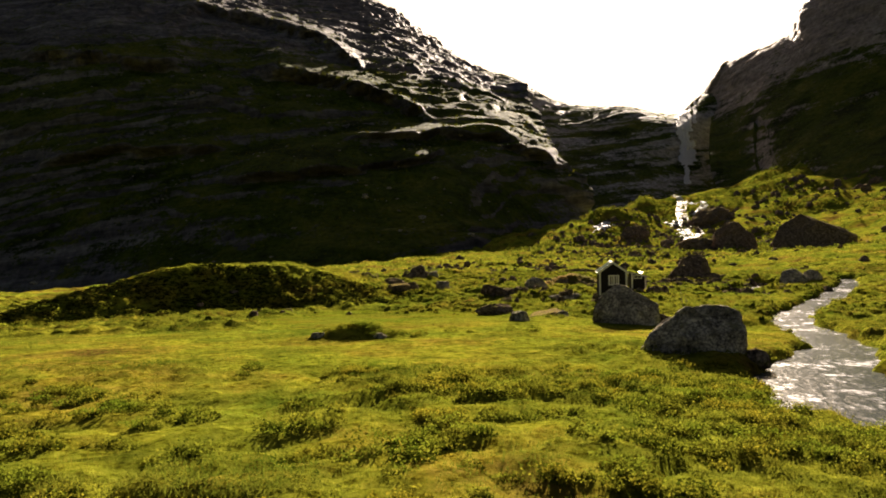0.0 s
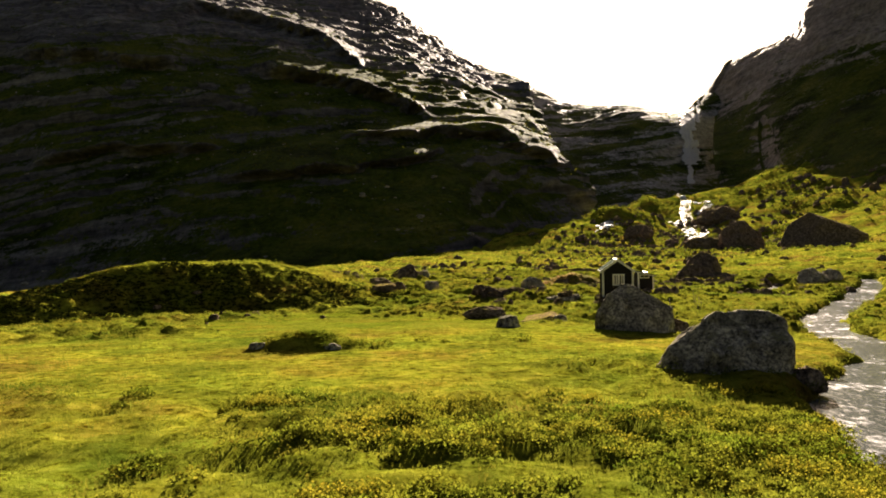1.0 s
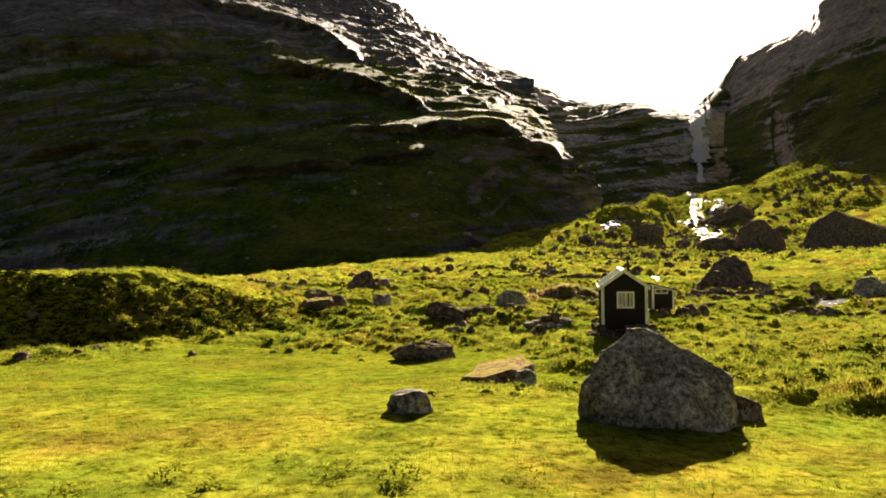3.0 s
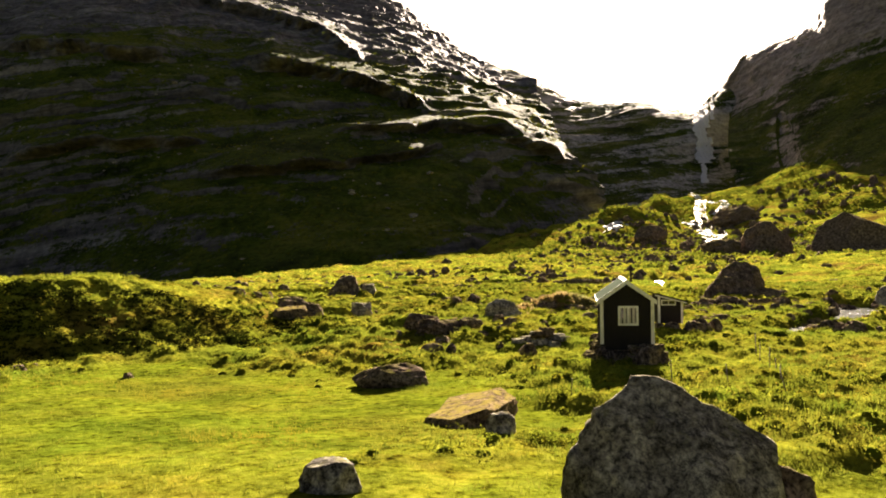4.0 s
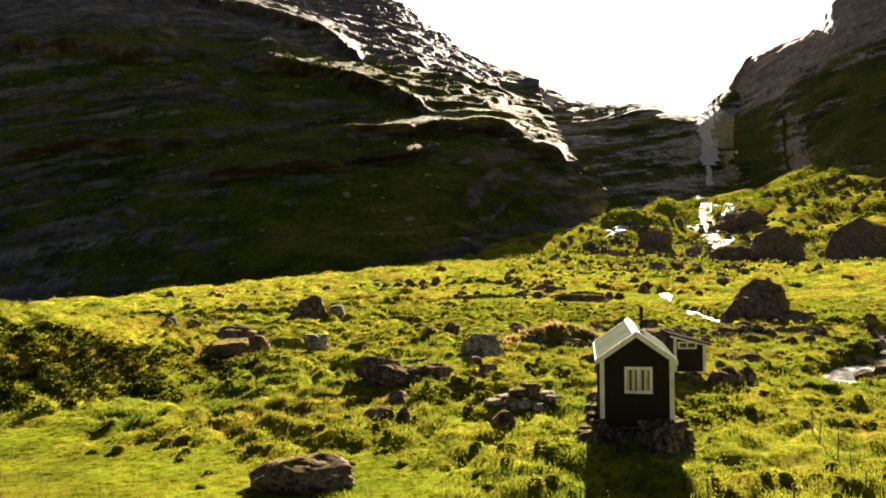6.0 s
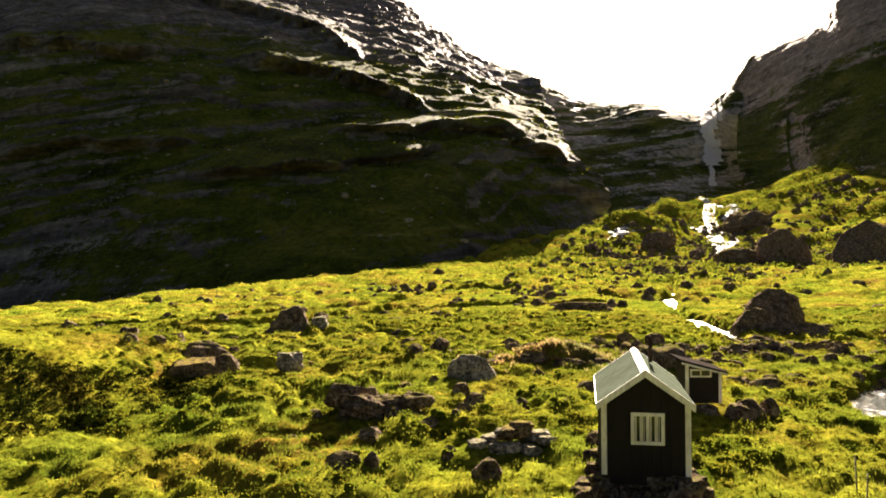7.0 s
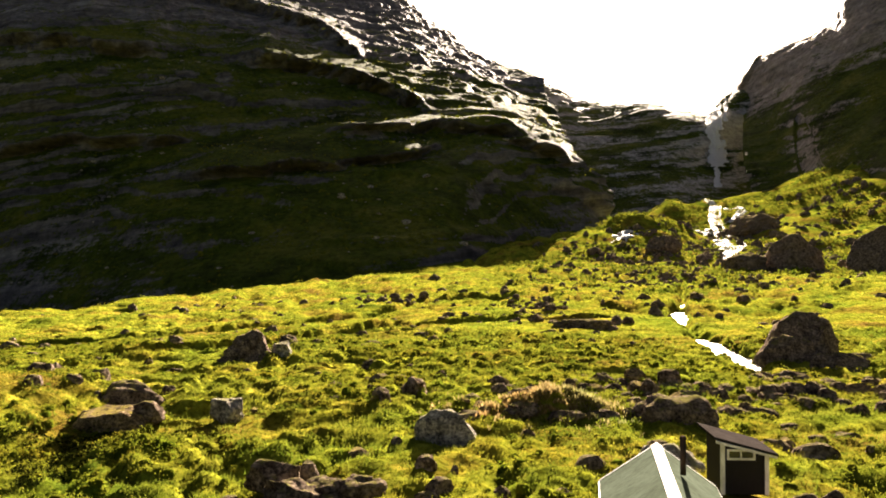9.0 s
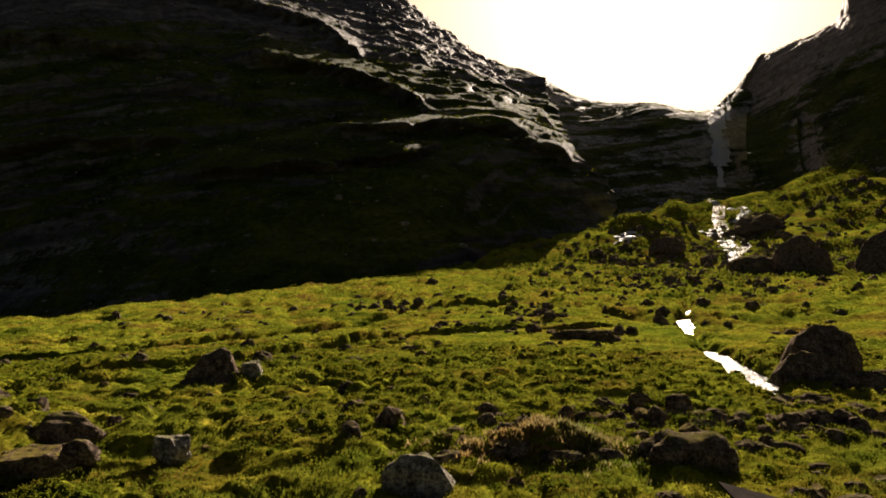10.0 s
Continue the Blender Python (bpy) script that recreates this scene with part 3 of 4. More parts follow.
for at, top, foot, wide in FALLS:
    down = [on_wall(at - 0.05 * (0.66 - v), v) for v in np.linspace(top, foot, 14)]
    ribbon("waterfall", [(p[0] - 1, p[1] - 3.0 - 2 * (at > 0.82), p[2] + 0.5, wide * (0.5 + 0.8 * i / 13)) for i, p in enumerate(down)], FALL,
           "white strand of a waterfall tumbling down the headwall")


def cascade(path):
    """White water spilling over the ground: x, y, width."""
    q = course(path, 0.9)
    a = np.linspace(-1, 1, 17)
    x = q[:, 0:1] + a * q[:, 2:3] / 2 * (1 + 0.4 * vnoise(q[:, 1:2] * 0.4, a * 0.7, 3.0))
    y = q[:, 1:2] + 0.8 * vnoise(x * 0.3, q[:, 1:2] * 0.3, 2.0)
    z = land(x, y) + 0.55 + 0.5 * fbm(x * 0.35, y * 0.35, 3.0, 3) - 0.9 * a ** 4
    return tagged(sheet_mesh("cascade", x, y, z, FALL), "white water spilling between rocks below the falls", "stream", kind="structure")


for path in ([(149, 500, 3), (151, 482, 4), (155, 464, 5), (150, 448, 6), (140, 432, 9)], [(127, 428, 15), (125, 416, 20), (122, 404, 15)], [(107, 404, 8), (105, 395, 12), (102, 386, 9)],
             [(72, 346, 6), (70, 338, 10), (66, 330, 7)], [(118, 388, 4), (113, 366, 6), (107, 345, 8), (100, 322, 4), (92, 296, 5), (85, 272, 4), (79, 254, 4)]):
    cascade(path)

# ---------------------------------------------------------------- helpers for things
def part(name, bm, mat, parent=None, label="", flat=True):
    me = bpy.data.meshes.new(name)
    bm.to_mesh(me)
    bm.free()
    me.materials.append(mat)
    if not flat:
        me.polygons.foreach_set("use_smooth", np.full(len(me.polygons), True))
    ob = new(name, me)
    if parent is not None:
        ob.parent = parent
    return tagged(ob, label)


def box(bm, x0, y0, z0, x1, y1, z1, m=None):
    v = bmesh.ops.create_cube(bm, size=1)["verts"]
    bmesh.ops.transform(bm, verts=v, matrix=pose((x0 + x1) / 2, (y0 + y1) / 2, (z0 + z1) / 2) @ Matrix.Diagonal((x1 - x0, y1 - y0, z1 - z0, 1)))
    if m is not None:
        bmesh.ops.transform(bm, verts=v, matrix=m)
    return v


def slab(x0, y0, z0, x1, y1, z1, bevel=0.008):
    bm = bmesh.new()
    box(bm, x0, y0, z0, x1, y1, z1)
    bmesh.ops.bevel(bm, geom=bm.edges[:], offset=bevel, segments=1, affect="EDGES")
    return bm


def prism(points, y0, y1):
    """A solid between y0 and y1 over points (x, z)."""
    bm = bmesh.new()
    a = [bm.verts.new((x, y0, z)) for x, z in points]
    b = [bm.verts.new((x, y1, z)) for x, z in points]
    n = len(points)
    bm.faces.new(a)
    bm.faces.new(b[::-1])
    for i in range(n):
        bm.faces.new((a[i], b[i], b[(i + 1) % n], a[(i + 1) % n]))
    bmesh.ops.recalc_face_normals(bm, faces=bm.faces)
    return bm


# ---------------------------------------------------------------- boulders
def stone_mesh(seed, sx, sy, sz, facets=12, detail=5, rough=0.07, cuts=(), square=0.93):
    """A split, weathered stone: a ball cut by planes, then roughened. Its foot is at z = 0, its top at sz."""
    rng = np.random.default_rng(seed)
    bm = bmesh.new()
    bmesh.ops.create_icosphere(bm, subdivisions=detail, radius=1)
    p = np.array([v.co[:] for v in bm.verts])
    p = np.sign(p) * np.abs(p) ** square
    for _ in range(facets):
        n = rng.normal(size=3)
        n[2] = abs(n[2]) * 0.6
        n /= np.linalg.norm(n)
        d = rng.uniform(0.62, 0.92)
        over = p @ n - d
        p = p - np.where(over > 0, over, 0)[:, None] * n
    for nx, ny, nz, d in cuts:
        n = np.array([nx, ny, nz]) / math.sqrt(nx * nx + ny * ny + nz * nz)
        over = p @ n - d
        p = p - np.where(over > 0, over, 0)[:, None] * n
    o = seed * 3.7
    nrm = p / np.linalg.norm(p, axis=1)[:, None]
    ridge = 0.5 - np.abs(fbm(p[:, 0] * 1.4 + o, p[:, 1] * 1.4, p[:, 2] * 2.2, 4, 0.5))
    p = p + nrm * (rough * fbm(p[:, 0] * 1.8 + o, p[:, 1] * 1.8, p[:, 2] * 1.8, 5, 0.6) + 0.8 * rough * ridge)[:, None]
    lo, hi = p.min(0), p.max(0)
    p = (p - (lo + hi) / 2) / (hi - lo) * (sx, sy, sz * 1.35)
    p[:, 2] += sz * (1.35 / 2 - 0.35)
    for v, c in zip(bm.verts, p):
        v.co = c
    return bm


def boulder(x, y, sx, sy, sz, seed, label, mat=GREY, turn=0, sink=0.0, tip=(0, 0), name="boulder", **more):
    more.setdefault("detail", 5 if sx > 2.8 else 4)
    ob = part(name, stone_mesh(seed, sx, sy, sz, **more), mat, None, "", False)
    ob.matrix_world = pose(x, y, height(x, y) - sink, 0, 0, turn) @ pose(0, 0, 0, tip[0], tip[1], 0)
    return tagged(ob, label, "rock")


def hewn(x, y, corners, seed, label, mat=GREY, turn=0, sink=0.0, rough=0.10, sharp=2, cuts=9, grow=1.0):
    """A stone with broken faces between its corners."""
    bm = bmesh.new()
    for c in corners:
        bm.verts.new(grow * Vector(c))
    out = bmesh.ops.convex_hull(bm, input=bm.verts[:])
    bmesh.ops.delete(bm, geom=[e for e in out["geom_interior"] if isinstance(e, bmesh.types.BMVert)], context="VERTS")
    bmesh.ops.subdivide_edges(bm, edges=bm.edges[:], cuts=cuts, use_grid_fill=True)
    for _ in range(sharp):
        bmesh.ops.smooth_vert(bm, verts=bm.verts[:], factor=0.5, use_axis_x=True, use_axis_y=True, use_axis_z=True)
    bm.normal_update()
    p, n = np.array([v.co[:] for v in bm.verts]), np.array([v.normal[:] for v in bm.verts])
    o = seed * 3.7
    chip = smooth(fbm(p[:, 0] * 1.1 + o, p[:, 1] * 1.1, p[:, 2] * 1.6, 3), 0.05, 0.25) - 0.5
    d = rough * (0.9 * fbm(p[:, 0] * 1.3 + o, p[:, 1] * 1.3, p[:, 2] * 1.3, 5, 0.6) + 0.8 * chip - 0.9 * smooth(0.10 - np.abs(fbm(p[:, 0] * 0.6 + o, p[:, 1] * 0.6 + 5, p[:, 2] * 0.9, 3)), 0, 0.1))
    for v, c in zip(bm.verts, p + n * d[:, None]):
        v.co = c
    ob = part("boulder", bm, mat, None, "", False)
    ob.matrix_world = pose(x, y, height(x, y) - sink, 0, 0, turn)
    return tagged(ob, label, "rock")


hewn(10.75, 34.2, ((-2.4, -0.6, -0.5), (-1.6, -1.5, -0.5), (1.4, -1.8, -0.5), (2.3, -1.2, -0.5), (2.4, 1.5, -0.5), (-1.8, 1.6, -0.5), (-2.25, -0.4, 0.65), (-1.4, 0.3, 1.3), (-0.55, -0.4, 1.8), (0.0, -0.3, 2.12),
                  (1.0, 0.0, 2.0), (2.1, -0.3, 1.85), (2.2, 1.0, 1.6), (0.2, -1.6, 0.9), (1.9, -1.4, 1.0), (-1.0, -1.5, 0.5)), 11, "big angular grey boulder with mossy flanks in the grass", cuts=11, grow=0.95)
hewn(11.4, 49.4, ((-2.05, -0.9, -0.5), (-1.0, -1.7, -0.5), (1.2, -1.7, -0.5), (2.05, -0.7, -0.5), (1.9, 1.5, -0.5), (-1.6, 1.6, -0.5), (-1.98, -0.7, 1.05), (-1.5, -0.5, 1.65), (-0.95, -0.4, 2.12), (-0.6, 0.0, 2.36), (-0.05, 0.0, 2.28),
                  (0.5, -0.1, 1.98), (1.1, -0.1, 1.66), (2.05, -0.2, 1.12), (1.6, 1.2, 0.9), (-0.8, 1.2, 1.4), (-0.9, -1.5, 0.6), (0.6, -1.55, 0.8), (1.7, -1.1, 0.6)), 12, "big pointed grey boulder with lichen in the grass", rough=0.07, cuts=11, grow=1.06)
hewn(13.0, 33.0, ((-0.6, -0.4, -0.3), (0.7, -0.5, -0.3), (0.5, 0.5, -0.3), (-0.5, 0.5, -0.3), (-0.3, -0.2, 0.5), (0.2, 0.1, 0.55), (0.5, -0.2, 0.3)), 13, "small dark stone at a big boulder's foot", BROWN, cuts=4)
hewn(13.9, 50.0, ((-0.6, -0.4, -0.3), (0.7, -0.5, -0.3), (0.5, 0.5, -0.3), (-0.5, 0.5, -0.3), (-0.5, -0.2, 0.75), (0.2, 0.1, 0.8), (0.6, -0.2, 0.5)), 14, "small dark stone behind a pointed boulder", BROWN, cuts=4)
boulder(7.7, 60.0, 2.9, 6.0, 0.8, 13, "tilted rock slab with rusty lit top face", RUST, turn=-16, tip=(2, -7), square=0.8, facets=5, detail=6, rough=0.05, sink=0.2, cuts=((-0.15, 0, 1, 0.5), (1, 0, 0.05, 0.62), (-1, 0, 0.3, 0.7), (-0.5, -1, 0.1, 0.7), (0.6, 1, 0, 0.75)))
boulder(4.4, 67.8, 3.4, 1.9, 0.95, 14, "low dark boulder half sunk in grass", BROWN, turn=5)
boulder(8.55, 56.6, 0.9, 0.8, 0.6, 15, "small grey stone beside the tilted slab")
hewn(-3.8, 112.2, ((-2.0, -1.3, -0.4), (1.6, -1.4, -0.4), (1.9, 1.3, -0.4), (-1.6, 1.3, -0.4), (-1.6, -0.8, 0.8), (-0.6, -0.2, 1.75), (0.4, 0.2, 2.15), (1.0, 0.2, 2.0), (1.35, -0.3, 1.3), (1.75, -0.6, 0.5), (0.3, -1.3, 1.0)), 16, "dark steep-sided boulder on the meadow", BROWN, rough=0.12, cuts=8)
boulder(-1.4, 112.6, 1.5, 1.3, 1.0, 17, "upright small stone beside a dark boulder")
boulder(-0.1, 95.2, 1.7, 1.4, 1.05, 18, "pale rounded boulder among hummocks", facets=6, rough=0.1)
boulder(-6.2, 98.2, 3.5, 2.6, 1.5, 19, "dark flat boulder behind a rusty slab", BROWN, sink=0.15)
boulder(-5.4, 93.6, 3.9, 2.4, 1.0, 20, "rusty flat slab among hummocks", RUST, sink=0.15, tip=(6, -4), cuts=((0, 0, 1, 0.4),))
boulder(-3.9, 94.6, 1.8, 1.4, 0.9, 124, "dark stone beside a rusty slab", BROWN, rough=0.12)
hewn(10.7, 90.8, ((-1.5, -1.0, -0.4), (1.4, -1.1, -0.4), (1.5, 1.0, -0.4), (-1.4, 1.0, -0.4), (-1.2, -0.7, 0.8), (-0.6, -0.4, 1.2), (0.3, -0.3, 1.32), (0.9, -0.6, 1.1), (1.35, -0.9, 0.35), (0.2, 0.8, 1.0)), 21, "grey dome-shaped boulder in short grass", rough=0.08, cuts=7)
hewn(37.9, 118.2, ((-2.6, -1.8, -0.6), (1.9, -1.9, -0.6), (2.0, 2.0, -0.6), (-2.5, 2.0, -0.6), (-2.5, -1.5, 1.1), (-1.8, -0.6, 2.3), (-0.7, 0.2, 3.0), (0.7, 0.2, 3.15), (1.6, -0.4, 2.6), (2.0, -0.9, 0.9), (1.0, 1.6, 2.3), (-1.6, 1.5, 2.0), (0.2, -2.0, 1.1)), 22, "large dark brown boulder beside the brook", BROWN, rough=0.09, sharp=4, cuts=10, grow=1.12)
hewn(35.2, 115.2, ((-2.0, -1.2, -0.5), (2.0, -1.3, -0.5), (2.1, 1.2, -0.5), (-2.0, 1.2, -0.5), (-1.9, -0.8, 0.8), (-1.0, 0.1, 1.7), (0.8, 0.0, 1.75), (1.9, -0.6, 1.2), (2.0, 0.6, 0.9)), 23, "dark boulder leaning on a larger one", BROWN, rough=0.13, cuts=7)
hewn(38.2, 113.6, ((-2.2, -0.9, -0.5), (2.6, -1.2, -0.5), (2.6, 1.0, -0.5), (-2.0, 1.0, -0.5), (-1.9, -0.5, 0.7), (-0.4, 0.2, 1.05), (1.2, 0.2, 1.15), (2.4, -0.4, 0.6)), 24, "low dark rock at a big boulder's foot", BROWN, rough=0.13, cuts=7)
boulder(24.5, 140.5, 7.4, 2.5, 1.1, 25, "long low dark rock on the meadow", BROWN, sink=0.25, facets=14, rough=0.2)
hewn(19.2, 86.6, ((-1.5, -1.0, -0.4), (1.4, -1.2, -0.4), (1.6, 1.1, -0.4), (-1.4, 1.1, -0.4), (-1.45, -0.5, 0.75), (-0.9, 0.2, 1.3), (0.3, 0.2, 1.3), (1.3, -0.5, 0.7), (1.1, 0.9, 0.8), (-0.2, -1.0, 0.75)), 26, "pale rounded slab behind the shed", rough=0.07, cuts=7)
hewn(21.6, 94.3, ((-1.75, -1.0, -0.4), (1.7, -1.1, -0.4), (1.7, 1.0, -0.4), (-1.6, 1.0, -0.4), (-1.7, -0.8, 0.85), (-1.3, 0.6, 1.25), (1.2, 0.7, 1.3), (1.65, -0.8, 0.8), (0.2, -1.1, 0.75)), 27, "broad flat-topped dark rock above the shed", BROWN, rough=0.13, cuts=7)
boulder(14.3, 94.1, 1.9, 1.3, 0.55, 120, "dark rock under dry grass on a hump", BROWN, rough=0.12)
boulder(16.4, 93.9, 1.9, 1.2, 0.45, 121, "dark rock under dry grass on a hump", BROWN, rough=0.12)
boulder(18.3, 94.6, 1.5, 1.2, 0.6, 122, "dark rock under dry grass on a hump", BROWN, rough=0.12)
for i, (ox, oy, ow, od, oh, up, turn) in enumerate(((6.0, 82.2, 2.2, 1.5, 0.75, 0.0, 12), (5.6, 82.0, 1.5, 1.1, 0.4, 0.55, -20), (7.6, 82.3, 2.4, 1.4, 0.6, 0.0, -8), (8.2, 82.6, 1.7, 1.2, 0.45, 0.42, 15), (6.8, 82.9, 1.6, 1.2, 0.5, 0.5, 30))):
    boulder(ox, oy, ow, od, oh, 90 + i, "jagged layered schist slab of an outcrop", BROWN, turn=turn, sink=-0.6 * up, tip=(9, 14 - 7 * i), facets=20, rough=0.2, cuts=((0.2, 0, 1, 0.5),))
boulder(22.1, 81.2, 1.2, 1.0, 0.8, 96, "dark stone beside the shed", BROWN)
boulder(23.1, 81.9, 1.0, 0.9, 0.7, 97, "dark stone beside the shed", BROWN)
boulder(20.4, 81.2, 1.1, 0.8, 0.5, 98, "dark stone under the shed's front", BROWN, rough=0.12)
boulder(21.5, 80.7, 1.3, 0.9, 0.7, 99, "dark stone under the shed's front", BROWN, rough=0.12)
boulder(19.6, 81.6, 0.9, 0.8, 0.5, 100, "dark stone under the shed's front", BROWN, rough=0.12)
boulder(4.9, 84.0, 2.0, 1.7, 0.9, 29, "dark jagged stone beside an outcrop", BROWN)
boulder(47.0, 104.5, 3.4, 2.8, 1.9, 30, "dark rounded rock in the brook")
boulder(50.2, 106.5, 2.8, 2.2, 1.4, 31, "dark rounded rock in the brook")
boulder(120.0, 252.0, 26, 17, 15.0, 32, "house-sized dark boulder at the mountain's foot", BROWN, sink=3.0, facets=3, rough=0.05, cuts=((0.35, -0.2, 0.8, 0.66), (-0.7, -0.3, 0.5, 0.66), (-0.2, -0.8, 0.5, 0.66)))
boulder(97.5, 263.0, 18, 14, 11.0, 33, "huge dark boulder beside the cascade", BROWN, sink=1.0, facets=16, rough=0.07, square=0.85)
boulder(83.5, 257.0, 12, 9, 6.0, 41, "low dark rock below the cascade", BROWN, sink=0.5, facets=8, rough=0.12)
boulder(77.0, 312.0, 12, 9, 5.5, 42, "dark rock between the brook's pools", BROWN, sink=0.5, facets=8, rough=0.12)
boulder(137.0, 398.0, 22, 26, 9, 43, "dark rock knoll beside the cascade", BROWN, sink=2.0, facets=8, rough=0.14)
for i, (ox, oy, ow, od, oh, up, turn) in enumerate(((11.7, 76.4, 1.3, 0.9, 0.32, 0.0, 10), (12.5, 76.6, 1.1, 0.8, 0.30, 0.0, -25), (12.0, 77.1, 1.6, 1.0, 0.34, 0.22, 30), (11.2, 77.4, 1.2, 1.0, 0.36, 0.0, 60), (12.8, 77.6, 1.3, 0.9, 0.34, 0.1, -10),
                                                    (11.6, 77.0, 0.9, 0.6, 0.22, 0.3, 80), (12.3, 77.4, 1.1, 0.7, 0.24, 0.48, -40), (13.2, 76.9, 0.8, 0.6, 0.25, 0.0, 15), (10.7, 76.8, 0.8, 0.7, 0.28, 0.0, -5))):
    boulder(ox, oy, ow, od, oh, 110 + i, "flat mossy stone in a pile beside the cabin", RUST if i in (2, 6) else GREY, turn=turn, sink=-up, tip=(4 * (i % 3) - 4, 5 * (i % 2) - 3), detail=4, facets=18, rough=0.10, cuts=((0, 0, 1, 0.4),))
boulder(15.9, 69.6, 1.25, 0.9, 0.75, 123, "dark block of stone below the cabin's front", BROWN, turn=8, facets=6, rough=0.08)
boulder(-3.4, 40.6, 0.8, 0.6, 0.3, 37, "small dark stone on a grassy hump", sink=0.1)
boulder(-6.6, 40.8, 0.8, 0.6, 0.3, 38, "small dark stone on a grassy hump", sink=0.1)
boulder(4.75, 49.3, 1.3, 1.0, 0.6, 39, "small dark stone in the meadow")

# ---------------------------------------------------------------- cabin
W, D, WALL, RISE, OVER = 1.25, 4.9, 2.10, 0.88, 0.13
cabin = tagged(new("cabin"), "small dark tarred cabin with white trim and grey-green roof", "cabin")
cabin.matrix_world = pose(15.44, 71.2, 0.44, 0, 0, -9)
hole = (-0.34, 0.97, 0.47, 1.76)


x, k = -W, 0
while x < W - 0.01:
    # upright boards, split above and below the window
    x2 = min(x + 2 * W / 19, W)
    top = WALL + RISE * (1 - max(abs(x), abs(x2)) / W) - 0.02
    out = 0.02 * (k % 2)
    spans = ((-0.25, hole[1]), (hole[3], top)) if x2 > hole[0] and x < hole[2] else ((-0.25, top),)
    for z0, z1 in spans:
        bm = bmesh.new()
        box(bm, x, -out, z0, x2, 0.09, z1)
        part("board", bm, TAR, cabin)
    x, k = x2, k + 1
part("back_wall", prism([(-W, -0.25), (W, -0.25), (W, WALL), (0, WALL + RISE), (-W, WALL)], D - 0.09, D), TAR, cabin)
for s in (-1, 1):
    for k in range(36):
        y = 0.095 + k * (D - 0.19) / 36
        bm = bmesh.new()
        box(bm, *sorted((s * (W - 0.09), s * (W + 0.02 * (k % 2))))[:1], y, -0.25, max(s * (W - 0.09), s * (W + 0.02 * (k % 2))), y + (D - 0.19) / 36, WALL)
        part("board", bm, TAR, cabin)
    for y in (-0.05, D - 0.07):
        part("corner_board", slab(s * (W - 0.07) - 0.07, y, 0.0, s * (W - 0.07) + 0.09, y + 0.12, WALL - 0.04), WHITE, cabin, "white corner board")
    # roof plane with its thickness, and the bargeboards under its ends
    e, t, k = W + OVER, 0.07, RISE / W
    zr = WALL + RISE + 0.02
    part("roof_plane", prism([(0, zr), (s * e, zr - k * e), (s * e, zr - k * e + t), (0, zr + t)], -0.16, D + 0.16), ROOF, cabin, "grey-green felted roof plane")
    for y in (-0.20, D + 0.165):
        part("bargeboard", prism([(0, zr - 0.13), (s * e, zr - k * e - 0.13), (s * e, zr - k * e + t + 0.01), (0, zr + t + 0.01)], y, y + 0.035), WHITE, cabin, "white bargeboard")
    part("ridge_board", prism([(0, zr + t + 0.004), (s * 0.13, zr - k * 0.13 + t + 0.004), (s * 0.13, zr - k * 0.13 + t + 0.03), (0, zr + t + 0.03)], -0.2, D + 0.2), WHITE, cabin, "white ridge board")
    part("eaves_board", slab(s * e - 0.02, -0.15, zr - k * e - 0.07, s * e + 0.015, D + 0.15, zr - k * e + t - 0.012), WHITE, cabin, "white eaves board")

win = part("window_frame", slab(hole[0] - 0.07, -0.06, hole[1] - 0.07, hole[2] + 0.07, -0.022, hole[1] + 0.03), WHITE, cabin, "white window frame")
for a in ((hole[0] - 0.07, hole[3] - 0.03, hole[2] + 0.07, hole[3] + 0.07), (hole[0] - 0.07, hole[1] + 0.03, hole[0] + 0.03, hole[3] - 0.03),
          (hole[2] - 0.03, hole[1] + 0.03, hole[2] + 0.07, hole[3] - 0.03), (0.02, hole[1] + 0.03, 0.11, hole[3] - 0.03)):
    part("frame_bar", slab(a[0], -0.06, a[1], a[2], -0.022, a[3], 0.004), WHITE, win)
for x0, x1 in ((hole[0] + 0.03, 0.02), (0.11, hole[2] - 0.03)):
    part("pane", slab(x0, 0.015, hole[1] + 0.03, x1, 0.021, hole[3] - 0.03, 0.001), GLASS, win)
    # white slats close most of each casement
    for c, w in ((0.09, 0.05), (0.25, 0.10), (0.33, 0.02)):
        part("slat", slab(x0 + c - w / 2 - 0.05, -0.02, hole[1] + 0.03, x0 + c + w / 2 - 0.05, 0.005, hole[3] - 0.03, 0.003), CLOTH, win, "pale upright slat")
bm = bmesh.new()
bmesh.ops.create_cone(bm, cap_ends=True, segments=14, radius1=0.065, radius2=0.065, depth=0.8)
flue = part("flue_pipe", bm, IRON, cabin, "thin rusty stove pipe", False)
flue.matrix_local = pose(0.42, 3.3, WALL + RISE + 0.25)
bm = bmesh.new()
bmesh.ops.create_cone(bm, cap_ends=True, segments=14, radius1=0.085, radius2=0.06, depth=0.07)
part("cowl", bm, IRON, flue).matrix_local = pose(0, 0, 0.42)

STONES = [part("foundation_stone", stone_mesh(60 + i, 1.0, 0.75, 0.34, detail=4, rough=0.12, cuts=((0, 0, 1, 0.45),)), BROWN, None, "", False) for i in range(3)]
rng = np.random.default_rng(5)
